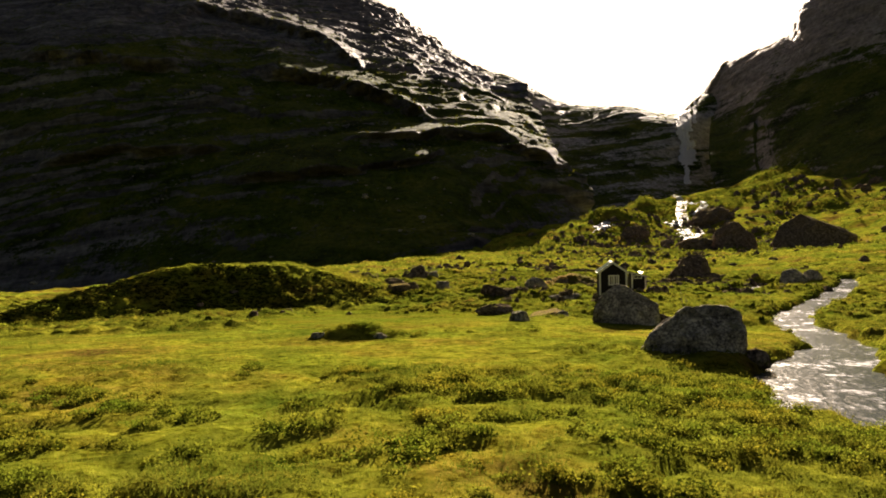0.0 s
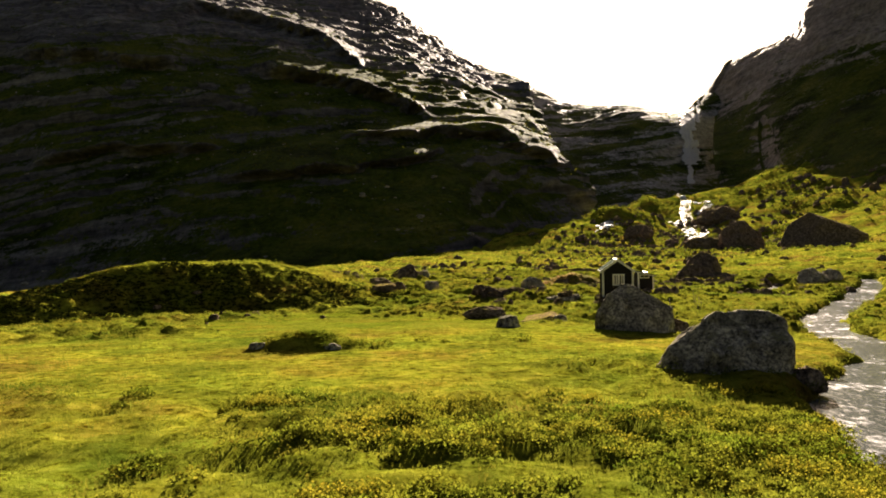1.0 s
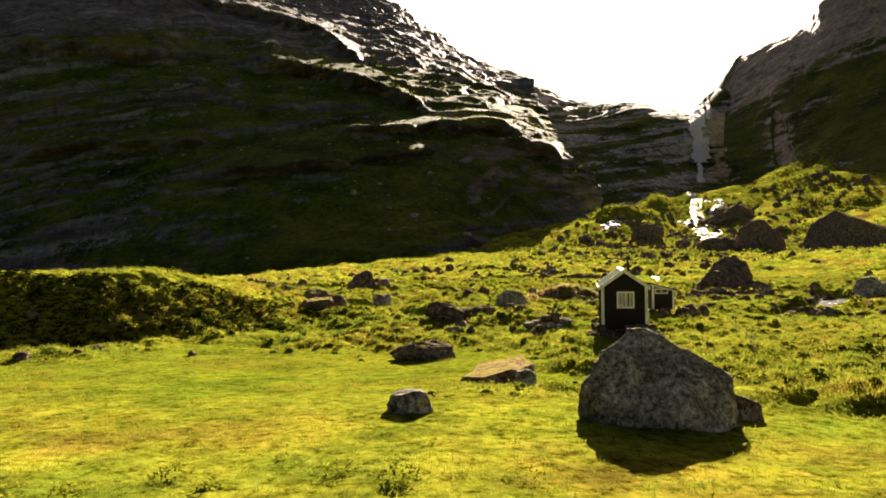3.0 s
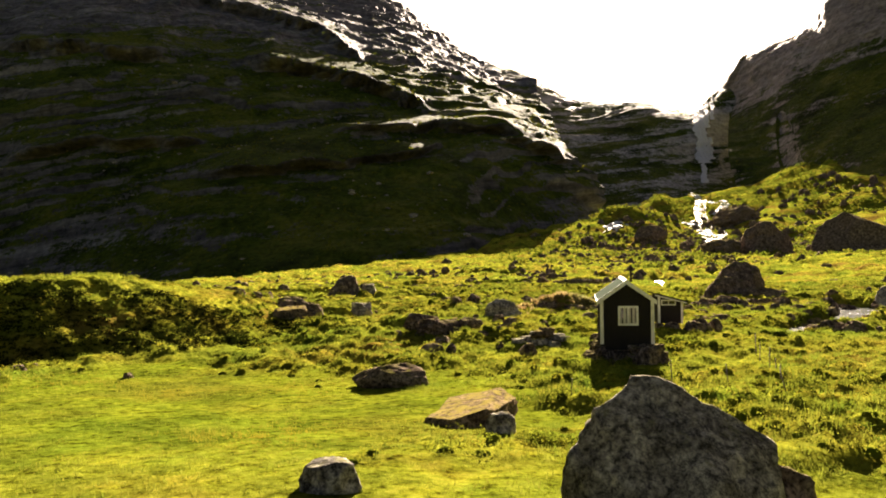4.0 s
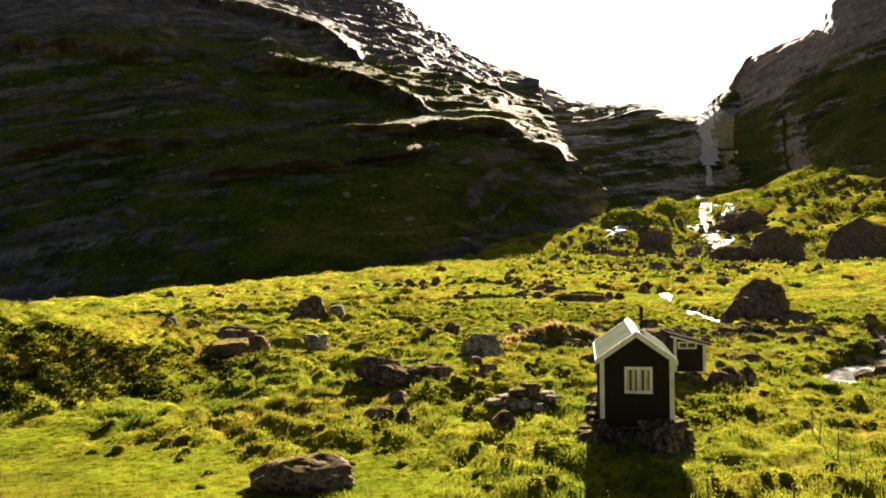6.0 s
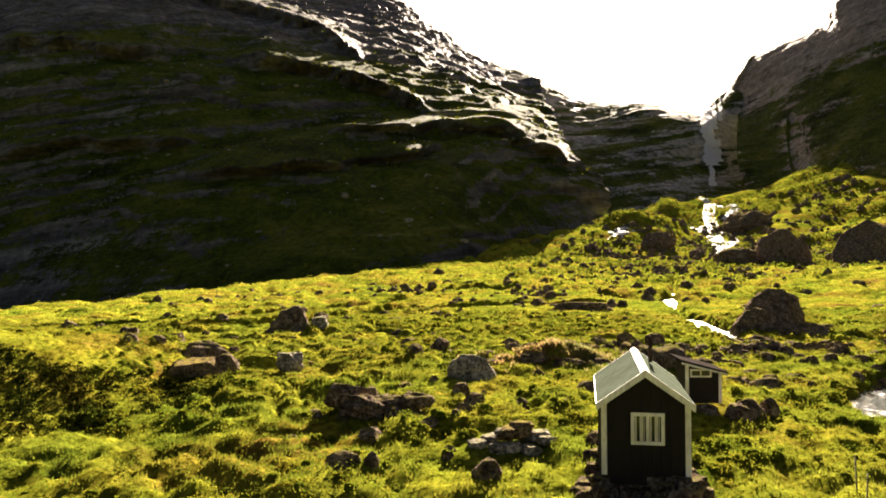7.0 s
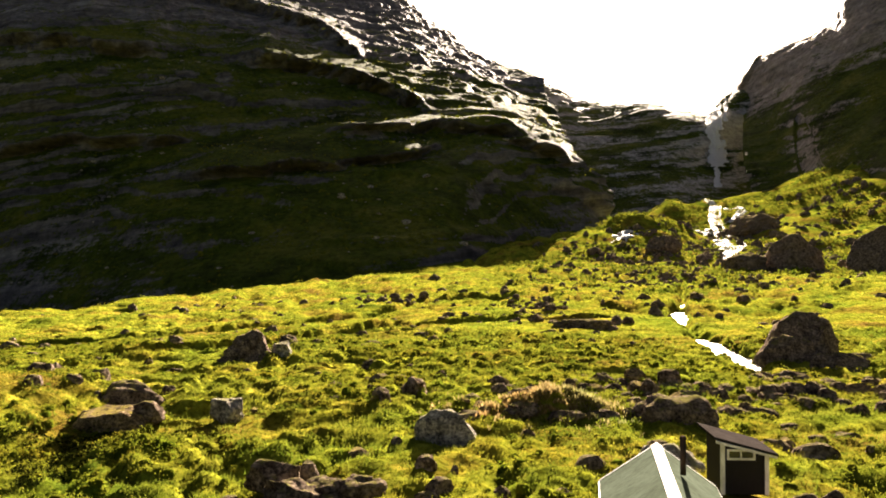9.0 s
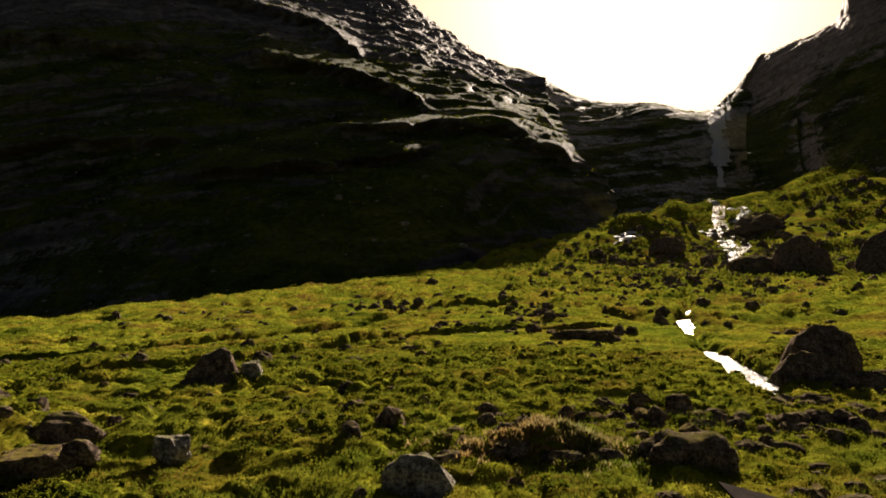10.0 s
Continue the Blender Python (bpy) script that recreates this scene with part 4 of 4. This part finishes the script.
LAYERS = [(-1.5, -0.1, 0, 1.2), (-1.15, -0.25, 0.3, 1.0), (-1.7, 0.4, 0.1, 1.0), (-1.2, 0.1, 0.5, 0.9), (-0.9, -0.55, 0, 0.8), (0.35, -0.35, 0, 1.2), (1.0, -0.35, 0, 1.3), (0.65, -0.85, 0, 1.5), (1.35, -0.8, 0, 0.9), (0.5, -0.25, 0.4, 1.0), (1.1, -0.2, 0.42, 1.1), (0.8, -0.05, 0.62, 0.9),
          (1.55, 0.1, 0.1, 1.0), (1.35, 0.3, 0.45, 0.9), (-0.3, 0.25, 0.1, 1.2), (0.3, 0.3, 0.3, 1.1), (-0.7, 0.3, 0.35, 1.0), (1.9, -0.4, 0, 0.6), (0.1, -0.6, 0, 0.7)]
spots = [(-1.2, 0.1), (-0.45, 0.15), (0.3, 0.15), (1.15, 0.15), (1.25, 2.0), (1.25, 4.1), (1.2, 6.0), (-1.25, 2.0), (-1.25, 4.1), (-1.2, 6.0), (-1.65, 1.0), (1.75, 0.9)]
for i, (sx, sy) in enumerate(spots):
    ob = STONES[i] if i < 3 else new("foundation_stone", STONES[i % 3].data)
    c, s = math.cos(radians(-9)), math.sin(radians(-9))
    px, py = 15.44 + sx * c - sy * s, 71.2 + sx * s + sy * c
    ob.matrix_world = pose(px, py, height(px, py) - 0.02, 0, 0, rng.uniform(0, 360)) @ Matrix.Diagonal((1.1, 1.1, 1.1 if i > 9 else 1.3, 1))
    tagged(ob, "rough grey foundation stone under the cabin", "stone", "foundation stones")
for i, (sx, sy, up, s) in enumerate(LAYERS):
    c, d = math.cos(radians(-9)), math.sin(radians(-9))
    px, py = 15.44 + sx * c - sy * d, 71.2 + sx * d + sy * c
    ob = new("foundation_stone", STONES[i % 3].data)
    ob.matrix_world = pose(px, py, height(px, py) - 0.04 + up, 0, 0, 67 * i) @ Matrix.Diagonal((s, s, 1.1 * s if s < 1.3 else 1.5, 1))
    tagged(ob, "rough dark stone piled under the cabin's front", "stone", "foundation stones")

# ---------------------------------------------------------------- outhouse
shed = tagged(new("shed"), "small black lean-to shed with white trim", "shed")
shed.matrix_world = pose(20.6, 82.5, 0.42, 0, 0, -2)
SW, SD, HL, HR = 0.74, 1.7, 1.66, 1.30
part("front_wall", prism([(-SW, -0.1), (SW, -0.1), (SW, HR), (-SW, HL)], 0, 0.06), TAR, shed)
part("back_wall", prism([(-SW, -0.1), (SW, -0.1), (SW, HR), (-SW, HL)], SD - 0.06, SD), TAR, shed)
part("side_wall", slab(-SW, 0.06, -0.1, -SW + 0.06, SD - 0.06, HL - 0.02), TAR, shed)
part("side_wall", slab(SW - 0.06, 0.06, -0.1, SW, SD - 0.06, HR - 0.02), TAR, shed)
part("roof", prism([(-SW - 0.28, HL + 0.08), (SW + 0.26, HR - 0.10), (SW + 0.26, HR - 0.02), (-SW - 0.28, HL + 0.16)], -0.25, SD + 0.2), DARKROOF, shed, "dark weathered roof")
part("fascia", prism([(-SW - 0.24, HL - 0.04), (SW + 0.2, HR - 0.16), (SW + 0.2, HR - 0.09), (-SW - 0.24, HL + 0.05)], -0.30, -0.255), WHITE, shed, "white fascia board")
part("corner_board", slab(-SW - 0.03, -0.045, -0.1, -SW + 0.12, -0.004, HL - 0.08), WHITE, shed, "white corner board")
part("corner_board", slab(SW - 0.1, -0.045, -0.1, SW + 0.03, -0.004, HR - 0.08), WHITE, shed, "white corner board")
sw = part("window_frame", slab(-0.56, -0.05, 1.02, 0.34, -0.006, 1.09, 0.004), WHITE, shed, "white window frame")
for a in ((-0.56, 1.30, 0.34, 1.37), (-0.56, 1.09, -0.49, 1.30), (0.27, 1.09, 0.34, 1.30), (-0.14, 1.09, -0.09, 1.30)):
    part("frame_bar", slab(a[0], -0.05, a[1], a[2], -0.006, a[3], 0.004), WHITE, sw)
part("pane", slab(-0.49, -0.02, 1.09, 0.27, -0.005, 1.30, 0.001), GLASS, sw)

# ---------------------------------------------------------------- marker poles
for x, y, h, tilt in ((15.2, 62.7, 1.0, -3), (17.2, 62.6, 0.7, -5), (20.2, 65.2, 0.65, 2), (18.9, 61.7, 0.95, -14), (21.3, 69.0, 0.9, 1), (21.1, 67.8, 0.75, -3), (21.6, 70.9, 1.05, 2), (21.8, 71.9, 1.1, -2), (11.4, 61.9, 0.7, 3)):
    bm = bmesh.new()
    bmesh.ops.create_cone(bm, cap_ends=True, segments=7, radius1=0.028, radius2=0.02, depth=h + 0.3)
    pole = part("stake", bm, POLE, None, "", False)
    pole.matrix_world = pose(x, y, height(x, y) + h / 2 - 0.15, 0, tilt, 0)
    tagged(pole, "thin weathered wooden stake in the meadow", "stake", "stakes")

# ---------------------------------------------------------------- scattered stones
KINDS = [stone_mesh(80 + i, 1, 1, 0.55, detail=3 if i < 6 else 2, rough=0.14, facets=26) for i in range(12)]
MESHES = []
for i, b in enumerate(KINDS):
    me = bpy.data.meshes.new("stone")
    b.to_mesh(me)
    b.free()
    me.materials.append(RUST if i % 6 == 5 else BROWN)
    MESHES.append(me)
FIELDS = [(18, 97, 13, 5, 34, 1.0), (23, 101, 15, 4.5, 110, 1.0), (-6, 121, 12, 3, 14, 1.0), (-32, 127, 14, 3, 10, 1.1), (14, 146, 12, 4, 14, 1.0), (34, 93, 3, 3, 10, 0.6), (43, 104, 11, 12, 36, 1.2), (30, 88, 9, 6, 22, 0.9), (-6, 98, 10, 9, 14, 0.9), (-16, 71, 8, 5, 12, 0.5), (5, 112, 22, 16, 22, 0.9),
          (-14, 122, 22, 14, 16, 1.0), (8, 84, 6, 6, 18, 0.8), (40, 160, 30, 30, 30, 1.3), (10, 78, 6, 5, 10, 0.6), (22, 166, 4, 12, 90, 0.8), (2, 180, 8, 10, 60, 0.9), (30, 200, 25, 20, 60, 1.0), (-20, 170, 40, 25, 40, 1.1), (20, 150, 30, 20, 45, 0.9)]
TALUS = [(118, 300, 34, 50, 90, 3.0), (62, 232, 40, 40, 90, 1.7), (125, 400, 30, 40, 120, 3.2), (80, 320, 34, 50, 170, 2.2), (190, 400, 40, 60, 110, 3.2), (62, 250, 14, 40, 150, 1.3), (48, 222, 12, 22, 90, 1.0), (70, 300, 26, 40, 110, 1.9)]
rng = np.random.default_rng(21)


def strewn(fields):
    """Spots for stones: x, y, z and size, clear of the buildings."""
    for cx, cy, rx, ry, count, size in fields:
        pts = rng.normal(size=(count, 2)) * (rx * 0.6, ry * 0.6) + (cx, cy)
        for (px, py), pz in zip(pts, land(pts[:, 0], pts[:, 1])):
            if oval(px, py, 16.2, 73.5, 2.2, 3.8) > 1 and oval(px, py, 20.6, 83, 1.6, 1.6) > 1:
                yield px, py, pz, size * min(rng.lognormal(0, 0.45), 1.7)


def tumbled(px, py, pz, s):
    return pose(px, py, pz - 0.2 * s, 0, 0, rng.uniform(0, 360)) @ Matrix.Diagonal((s * rng.uniform(0.8, 1.5), s * rng.uniform(0.7, 1.1), s * rng.uniform(0.7, 1.3), 1))


laid, distant = 0, []
for spot in strewn(FIELDS):
    if spot[1] > 128 or laid >= 300:
        distant.append(spot)
        continue
    laid += 1
    ob = new("stone", MESHES[int(rng.integers(6)) + (6 if spot[3] < 1.2 else 0)])
    ob.matrix_world = tumbled(*spot)
    tagged(ob, "dark weathered stone lying in the grass", "stone", "meadow stones")

COARSE = []
for i in range(6):
    COARSE.append(bpy.data.meshes.new("scrap"))
    b = stone_mesh(180 + i, 1, 1, 0.6, detail=2, rough=0.16, facets=14)
    b.to_mesh(COARSE[i])
    b.free()
bm = bmesh.new()
for k, spot in enumerate([*distant, *strewn(TALUS)]):
    piece = bmesh.new()
    piece.from_mesh(COARSE[k % 6])
    bmesh.ops.transform(piece, verts=piece.verts, matrix=tumbled(*spot))
    scrap = bpy.data.meshes.new("scrap")
    piece.to_mesh(scrap)
    piece.free()
    bm.from_mesh(scrap)
    bpy.data.meshes.remove(scrap)
tagged(part("talus", bm, BROWN), "dark fallen rocks strewn over the upper meadow", "rocks", kind="stuff")
for me in COARSE:
    bpy.data.meshes.remove(me)


# ---------------------------------------------------------------- grass and heath
def triangles(name, verts, mat, label, category):
    """One mesh of loose triangles: verts is (n, 3, 3)."""
    n = len(verts)
    me = bpy.data.meshes.new(name)
    me.vertices.add(n * 3)
    me.vertices.foreach_set("co", verts.astype(np.float32).ravel())
    me.loops.add(n * 3)
    me.loops.foreach_set("vertex_index", np.arange(n * 3, dtype=np.int32))
    me.polygons.add(n)
    me.polygons.foreach_set("loop_start", np.arange(n, dtype=np.int32) * 3)
    me.update(calc_edges=True)
    me.materials.append(mat)
    return tagged(new(name, me), label, category, kind="stuff")


def scatter(rng, count, y0, y1, spread=0.72):
    """Points over the fan of meadow along the flight, thinning with distance."""
    y = y0 + (y1 - y0) * rng.random(count) ** 1.25
    half = 10 + spread * np.clip(y - 2, 0, 75)
    x = 4 + 0.12 * y + (rng.random(count) * 2 - 1) * half
    keep = (brook_edge(x, y) > 0.15) & (brook_edge(x, y, DITCHES) > 0.1)
    keep &= (oval(x, y, 16.2, 73.5, 1.9, 3.5, -9) > 1) & (oval(x, y, 20.7, 83, 1.0, 1.0) > 1)
    return x[keep], y[keep]


def blades(rng, x, y, z, count, low, high, wide, spread):
    """Tapering blades in tufts."""
    n = len(x)
    ang = rng.random((n, count)) * 2 * math.pi
    tall = (low + (high - low) * rng.random((n, count))) * (1 + 0.4 * vnoise(x * 0.3, y * 0.3, 1.0))[:, None]
    wide = np.broadcast_to(np.asarray(wide), (n,))[:, None]
    lean = tall * (0.2 + 0.6 * rng.random((n, count)))
    spread = np.broadcast_to(np.asarray(spread), (n,))[:, None]
    bx, by = x[:, None] + rng.normal(0, 1, (n, count)) * spread, y[:, None] + rng.normal(0, 1, (n, count)) * spread
    bz = z[:, None] - 0.04 + 0 * bx
    ca, sa = np.cos(ang), np.sin(ang)
    v0 = np.stack([bx - sa * wide, by + ca * wide, bz], -1)
    v1 = np.stack([bx + sa * wide, by - ca * wide, bz], -1)
    v2 = np.stack([bx + ca * lean, by + sa * lean, bz + tall], -1)
    return np.stack([v0, v1, v2], -2).reshape(-1, 3, 3)


def tufts(rng, x, y, z, leaves, size, leaf):
    """Low domes of small leaves."""
    n = len(x)
    size = np.broadcast_to(np.asarray(size), (n,)) * (0.6 + 0.8 * rng.random(n))
    leaf = np.broadcast_to(np.asarray(leaf), (n,))[:, None, None]
    th, ph = rng.random((n, leaves)) * 2 * math.pi, np.arccos(rng.random((n, leaves)) * 0.95)
    rad = size[:, None] * (0.7 + 0.45 * rng.random((n, leaves)))
    c = np.stack([x[:, None] + rad * np.sin(ph) * np.cos(th) * 1.3, y[:, None] + rad * np.sin(ph) * np.sin(th) * 1.3, z[:, None] + rad * np.cos(ph) * 0.9], -1)
    a = rng.normal(size=(n, leaves, 3))
    a /= np.linalg.norm(a, axis=-1)[..., None]
    b = np.cross(a, rng.normal(size=(n, leaves, 3)))
    b /= np.linalg.norm(b, axis=-1)[..., None]
    s = leaf * (0.7 + 0.6 * rng.random((n, leaves, 1)))
    return np.stack([c - a * s - b * s * 0.5, c + a * s - b * s * 0.4, c + b * s], -2).reshape(-1, 3, 3)


rng = np.random.default_rng(3)
x, y = scatter(rng, 112000, 13, 130)
keep = rng.random(len(x)) < 0.45 + 0.6 * np.maximum(rough_zone(x, y), smooth(fbm(x * 0.5, y * 0.5, 21.0, 3), 0.1, 0.5)) - 0.75 * rough_zone(x, y) * (1 - smooth(land(x, y) - broad(x, y) - mound(x, y), -0.1, 0.2))
x, y = x[keep], y[keep]
near_grass = blades(rng, x, y, land(x, y), 4, 0.05, 0.15, 0.005 + 0.0003 * y, 0.13)
x = rng.uniform(-110, 120, 42000)
y = 118 + 200 * rng.random(42000) ** 1.3
keep = (brook_edge(x, y) > 0.3) & (brook_edge(x, y, DITCHES) > 0.2) & (np.abs(x - 20) < 0.62 * (y - 40))
x, y = x[keep], y[keep]
far_grass = blades(rng, x, y, land(x, y), 2, 0.10, 0.24, 0.0008 * y, 0.4)
x, y = rng.uniform(-22, 36, 50000), rng.uniform(50, 108, 50000)
keep = (brook_edge(x, y) > 0.2) & (oval(x, y, 16.2, 73.5, 1.9, 3.5, -9) > 1) & (oval(x, y, 20.9, 83, 1.2, 1.2) > 1)
keep &= rng.random(len(x)) < rough_zone(x, y) * smooth(land(x, y) - broad(x, y) - mound(x, y), -0.15, 0.2) * 0.75
x, y = x[keep], y[keep]
clumps = blades(rng, x, y, land(x, y), 7, 0.08, 0.24, 0.013, 0.085)
# tussocks on the wet meadow
x, y = rng.uniform(-26, 16, 9000), rng.uniform(24, 70, 9000)
keep = (brook_edge(x, y) > 0.3) & (fbm(x * 0.5, y * 0.5, 31.0, 3) + 0.6 * fbm(x * 0.1, y * 0.16, 3.0, 2) > 0.42)
x, y = x[keep], y[keep]
tussocks = blades(rng, x, y, land(x, y), 26, 0.07, 0.20, 0.009, 0.13)
triangles("grass", np.concatenate([near_grass, far_grass, clumps, tussocks]), GRASS, "sunlit yellow-green meadow grass", "grass")

x, y = scatter(rng, 48000, 13, 135)
keep = rng.random(len(x)) < 0.05 + 0.95 * rough_zone(x, y) * smooth(fbm(x * 0.16, y * 0.16, 9.0, 3), -0.6, 0.3)
x, y = x[keep], y[keep]
keep = rng.random(len(x)) < smooth(land(x, y) - broad(x, y) - mound(x, y), -0.08, 0.15)
x, y = x[keep], y[keep]
r, back = mound_frame(x, y)
keep = (r > 1.0) | (back > 3) | (x > -13)
x, y = x[keep], y[keep]
low = tufts(rng, x, y, land(x, y), 13, 0.12 + 0.0011 * y, 0.0195 + 0.00033 * y)


def on_slope(g, count, least):
    """Random spots on the flatter parts of a mountainside."""
    n = np.cross(np.gradient(g, axis=1), np.gradient(g, axis=0))
    up = np.abs(n[..., 2]) / (np.linalg.norm(n, axis=-1) + 1e-9)
    area = np.linalg.norm(n, axis=-1) * (up > least) / (1 + (g[..., 1] / 450) ** 4)
    pick = rng.choice(area.size, count, p=(area / area.sum()).ravel())
    return g.reshape(-1, 3)[pick]


fx, fy = rng.uniform(20, 260, 16000), rng.uniform(190, 520, 16000)
keep = fbm(fx * 0.05, fy * 0.05, 14.0, 4) > -0.1
fx, fy = fx[keep], fy[keep]
hill = np.concatenate([np.stack([fx, fy, land(fx, fy)], -1), on_slope(SIDE_L, 7000, 0.6), on_slope(SIDE_R, 5000, 0.6), on_slope(wall, 1500, 0.6)])
far = tufts(rng, hill[:, 0] + rng.normal(0, 1, len(hill)), hill[:, 1] + rng.normal(0, 1, len(hill)), hill[:, 2], 7, 0.9, 0.40)

# bilberry bushes: a band across the near meadow, the brook's banks and a few by the slab
x, y = rng.uniform(-24, 16, 3600), rng.uniform(12, 30, 3600)
keep = (brook_edge(x, y) > 0.3) & (fbm(x * 0.55, y * 0.8, 12.0, 3) + 0.4 * fbm(x * 0.12, y * 0.2, 5.0, 2) > -0.04 + 0.045 * np.abs(y - 17.5 - 0.1 * x))
x, y = x[keep], y[keep]
bank = REACHES[0][85:190]
turn = np.gradient(bank[:, :2], axis=0)
turn /= np.linalg.norm(turn, axis=1)[:, None]
edge = np.concatenate([bank[:, :2] + np.stack([turn[:, 1], -turn[:, 0]], -1) * s * (bank[:, 2:3] / 2 + 0.55) for s in (-1, 1)])
edge = edge[rng.random(len(edge)) < 0.4] + rng.normal(0, 0.25, (1, 2))
x = np.concatenate([x, edge[:, 0], rng.normal(9.75, 0.32, 26), rng.normal(1.5, 1.2, 5)])
y = np.concatenate([y, edge[:, 1], rng.normal(54.7, 0.25, 26), rng.normal(42.5, 0.6, 5)])
hump = rng.normal(0, 1, (40, 2)) * (1.3, 0.55) + (-4.6, 41.4)
x, y = np.concatenate([x, hump[:, 0]]), np.concatenate([y, hump[:, 1]])
wide = 0.12 + 0.26 * rng.random(len(x)) ** 1.5
z = land(x, y)
# core leaves darkened for inner shade, tip leaves paled for sunlit tops
triangles("bilberry_bush", tufts(rng, x, y, z - 0.1 * wide, 68, wide * 0.9, 0.041), SHADED_CORE, "low bilberry bushes, their core darkened for shade", "shrub")
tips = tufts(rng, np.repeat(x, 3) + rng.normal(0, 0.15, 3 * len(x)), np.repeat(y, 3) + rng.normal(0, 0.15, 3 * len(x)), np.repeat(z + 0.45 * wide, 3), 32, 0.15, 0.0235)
triangles("bilberry_lit_tips", tips, LIT_TIPS, "yellow-green bilberry shoots, paled to paint the lit tips", "shrub")

# dark tufts paint shade on the mound's near side, up to its crest
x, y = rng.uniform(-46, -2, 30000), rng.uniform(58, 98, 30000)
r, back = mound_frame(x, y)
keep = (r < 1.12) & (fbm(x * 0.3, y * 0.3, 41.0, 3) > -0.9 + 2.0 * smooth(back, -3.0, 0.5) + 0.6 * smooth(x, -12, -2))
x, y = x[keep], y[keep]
triangles("shade_heather", tufts(rng, x, y, land(x, y), 21, 0.13, 0.047), SHADE_HEATHER, "dark shrub tufts painting the shade on the mound's front", "shrub")

# moss cushions: small domes with dark gaps between them; core darkened for inner shade
x, y = rng.uniform(-34, 46, 30000), rng.uniform(14, 128, 30000)
r, back = mound_frame(x, y)
keep = ((r > 0.95) | (back > 3) | (x > -13)) & (brook_edge(x, y) > 0.1) & (brook_edge(x, y, DITCHES) > 0.1) & (oval(x, y, 16.2, 73.5, 2.0, 3.2, -9) > 1) & (oval(x, y, 20.7, 83.3, 1.3, 1.4) > 1)
keep &= rng.random(len(x)) < rough_zone(x, y) * smooth(fbm(x * 0.2, y * 0.2, 51.0, 3), -0.35, 0.3) * (0.42 + 0.22 * smooth(y, 78, 88) * smooth(-x, -12, -4)) * smooth(y, 46, 66)
x, y = x[keep], y[keep]
z = land(x, y)
RING, TURN = np.array([1.0, 0.86, 0.55]), np.arange(9) * 2 * math.pi / 9
wide = 0.18 + 0.26 * rng.random(len(x)) ** 1.6
ox = np.concatenate([(RING[:, None] * np.cos(TURN)).ravel(), [0.0]])
oy = np.concatenate([(RING[:, None] * np.sin(TURN)).ravel(), [0.0]])
oz = np.concatenate([np.repeat((-0.35, 0.15, 0.34), 9), [0.40]])
dx, dy = 0.66 * wide[:, None] * ox, 0.66 * wide[:, None] * oy
jag = 1 + 0.35 * vnoise(dx * 5 + x[:, None], dy * 5 + y[:, None], 3.0)
px, py = x[:, None] + dx * jag, y[:, None] + dy * jag
pz = z[:, None] + wide[:, None] * oz * (0.75 + 0.45 * rng.random((len(x), 1))) * np.where(oz > 0, jag, 1)
k = np.arange(9)
nxt = (k + 1) % 9
tri = np.concatenate([np.stack([a + k, a + nxt, b + nxt], -1) for a, b in ((0, 9), (9, 18))] + [np.stack([a + k, b + nxt, b + k], -1) for a, b in ((0, 9), (9, 18))] + [np.stack([18 + k, 18 + nxt, np.full(9, 27)], -1)])
me = bpy.data.meshes.new("moss_shaded_core")
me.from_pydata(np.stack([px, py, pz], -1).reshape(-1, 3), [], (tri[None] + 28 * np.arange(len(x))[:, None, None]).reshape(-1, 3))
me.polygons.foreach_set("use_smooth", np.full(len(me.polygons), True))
me.materials.append(SHADED_CORE)
tagged(new("moss_shaded_core", me), "inner moss of the meadow's hummocks, darkened for the shade between fronds", "moss", kind="stuff")
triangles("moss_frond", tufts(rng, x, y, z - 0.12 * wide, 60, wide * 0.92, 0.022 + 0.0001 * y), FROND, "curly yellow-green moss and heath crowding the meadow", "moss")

n = 900
x, y = rng.normal(15.8, 1.9, n), rng.normal(95.4, 1.1, n)
dry = [blades(rng, x, y, land(x, y), 6, 0.15, 0.35, 0.05, 0.12)]
triangles("dry_grass", np.concatenate(dry), STRAW, "rust-brown dry grass on a hump", "grass")
# pale scree on the shaded mountainside
spots = on_slope(SIDE_L, 900, 0.35)
ball = bmesh.new()
bmesh.ops.create_icosphere(ball, subdivisions=1, radius=1)
faces = np.array([[v.co[:] for v in f.verts] for f in ball.faces])
ball.free()
size = 0.5 * rng.lognormal(0, 0.6, (900, 1, 1, 1))
jut = 1 + 0.35 * vnoise(faces[None, ..., 0] * 2 + spots[:, 0][:, None, None], faces[None, ..., 1] * 2, faces[None, ..., 2] * 2)
scree = faces[None] * jut[..., None] * size * (1.3, 1.0, 0.7) + spots[:, None, None, :]
triangles("scree", scree.reshape(-1, 3, 3), GREY, "pale stones scattered over the mountainside", "rocks")
triangles("heath_shrub", np.concatenate([low, far]), HEATH, "low leafy heath and bilberry tufts", "shrub")
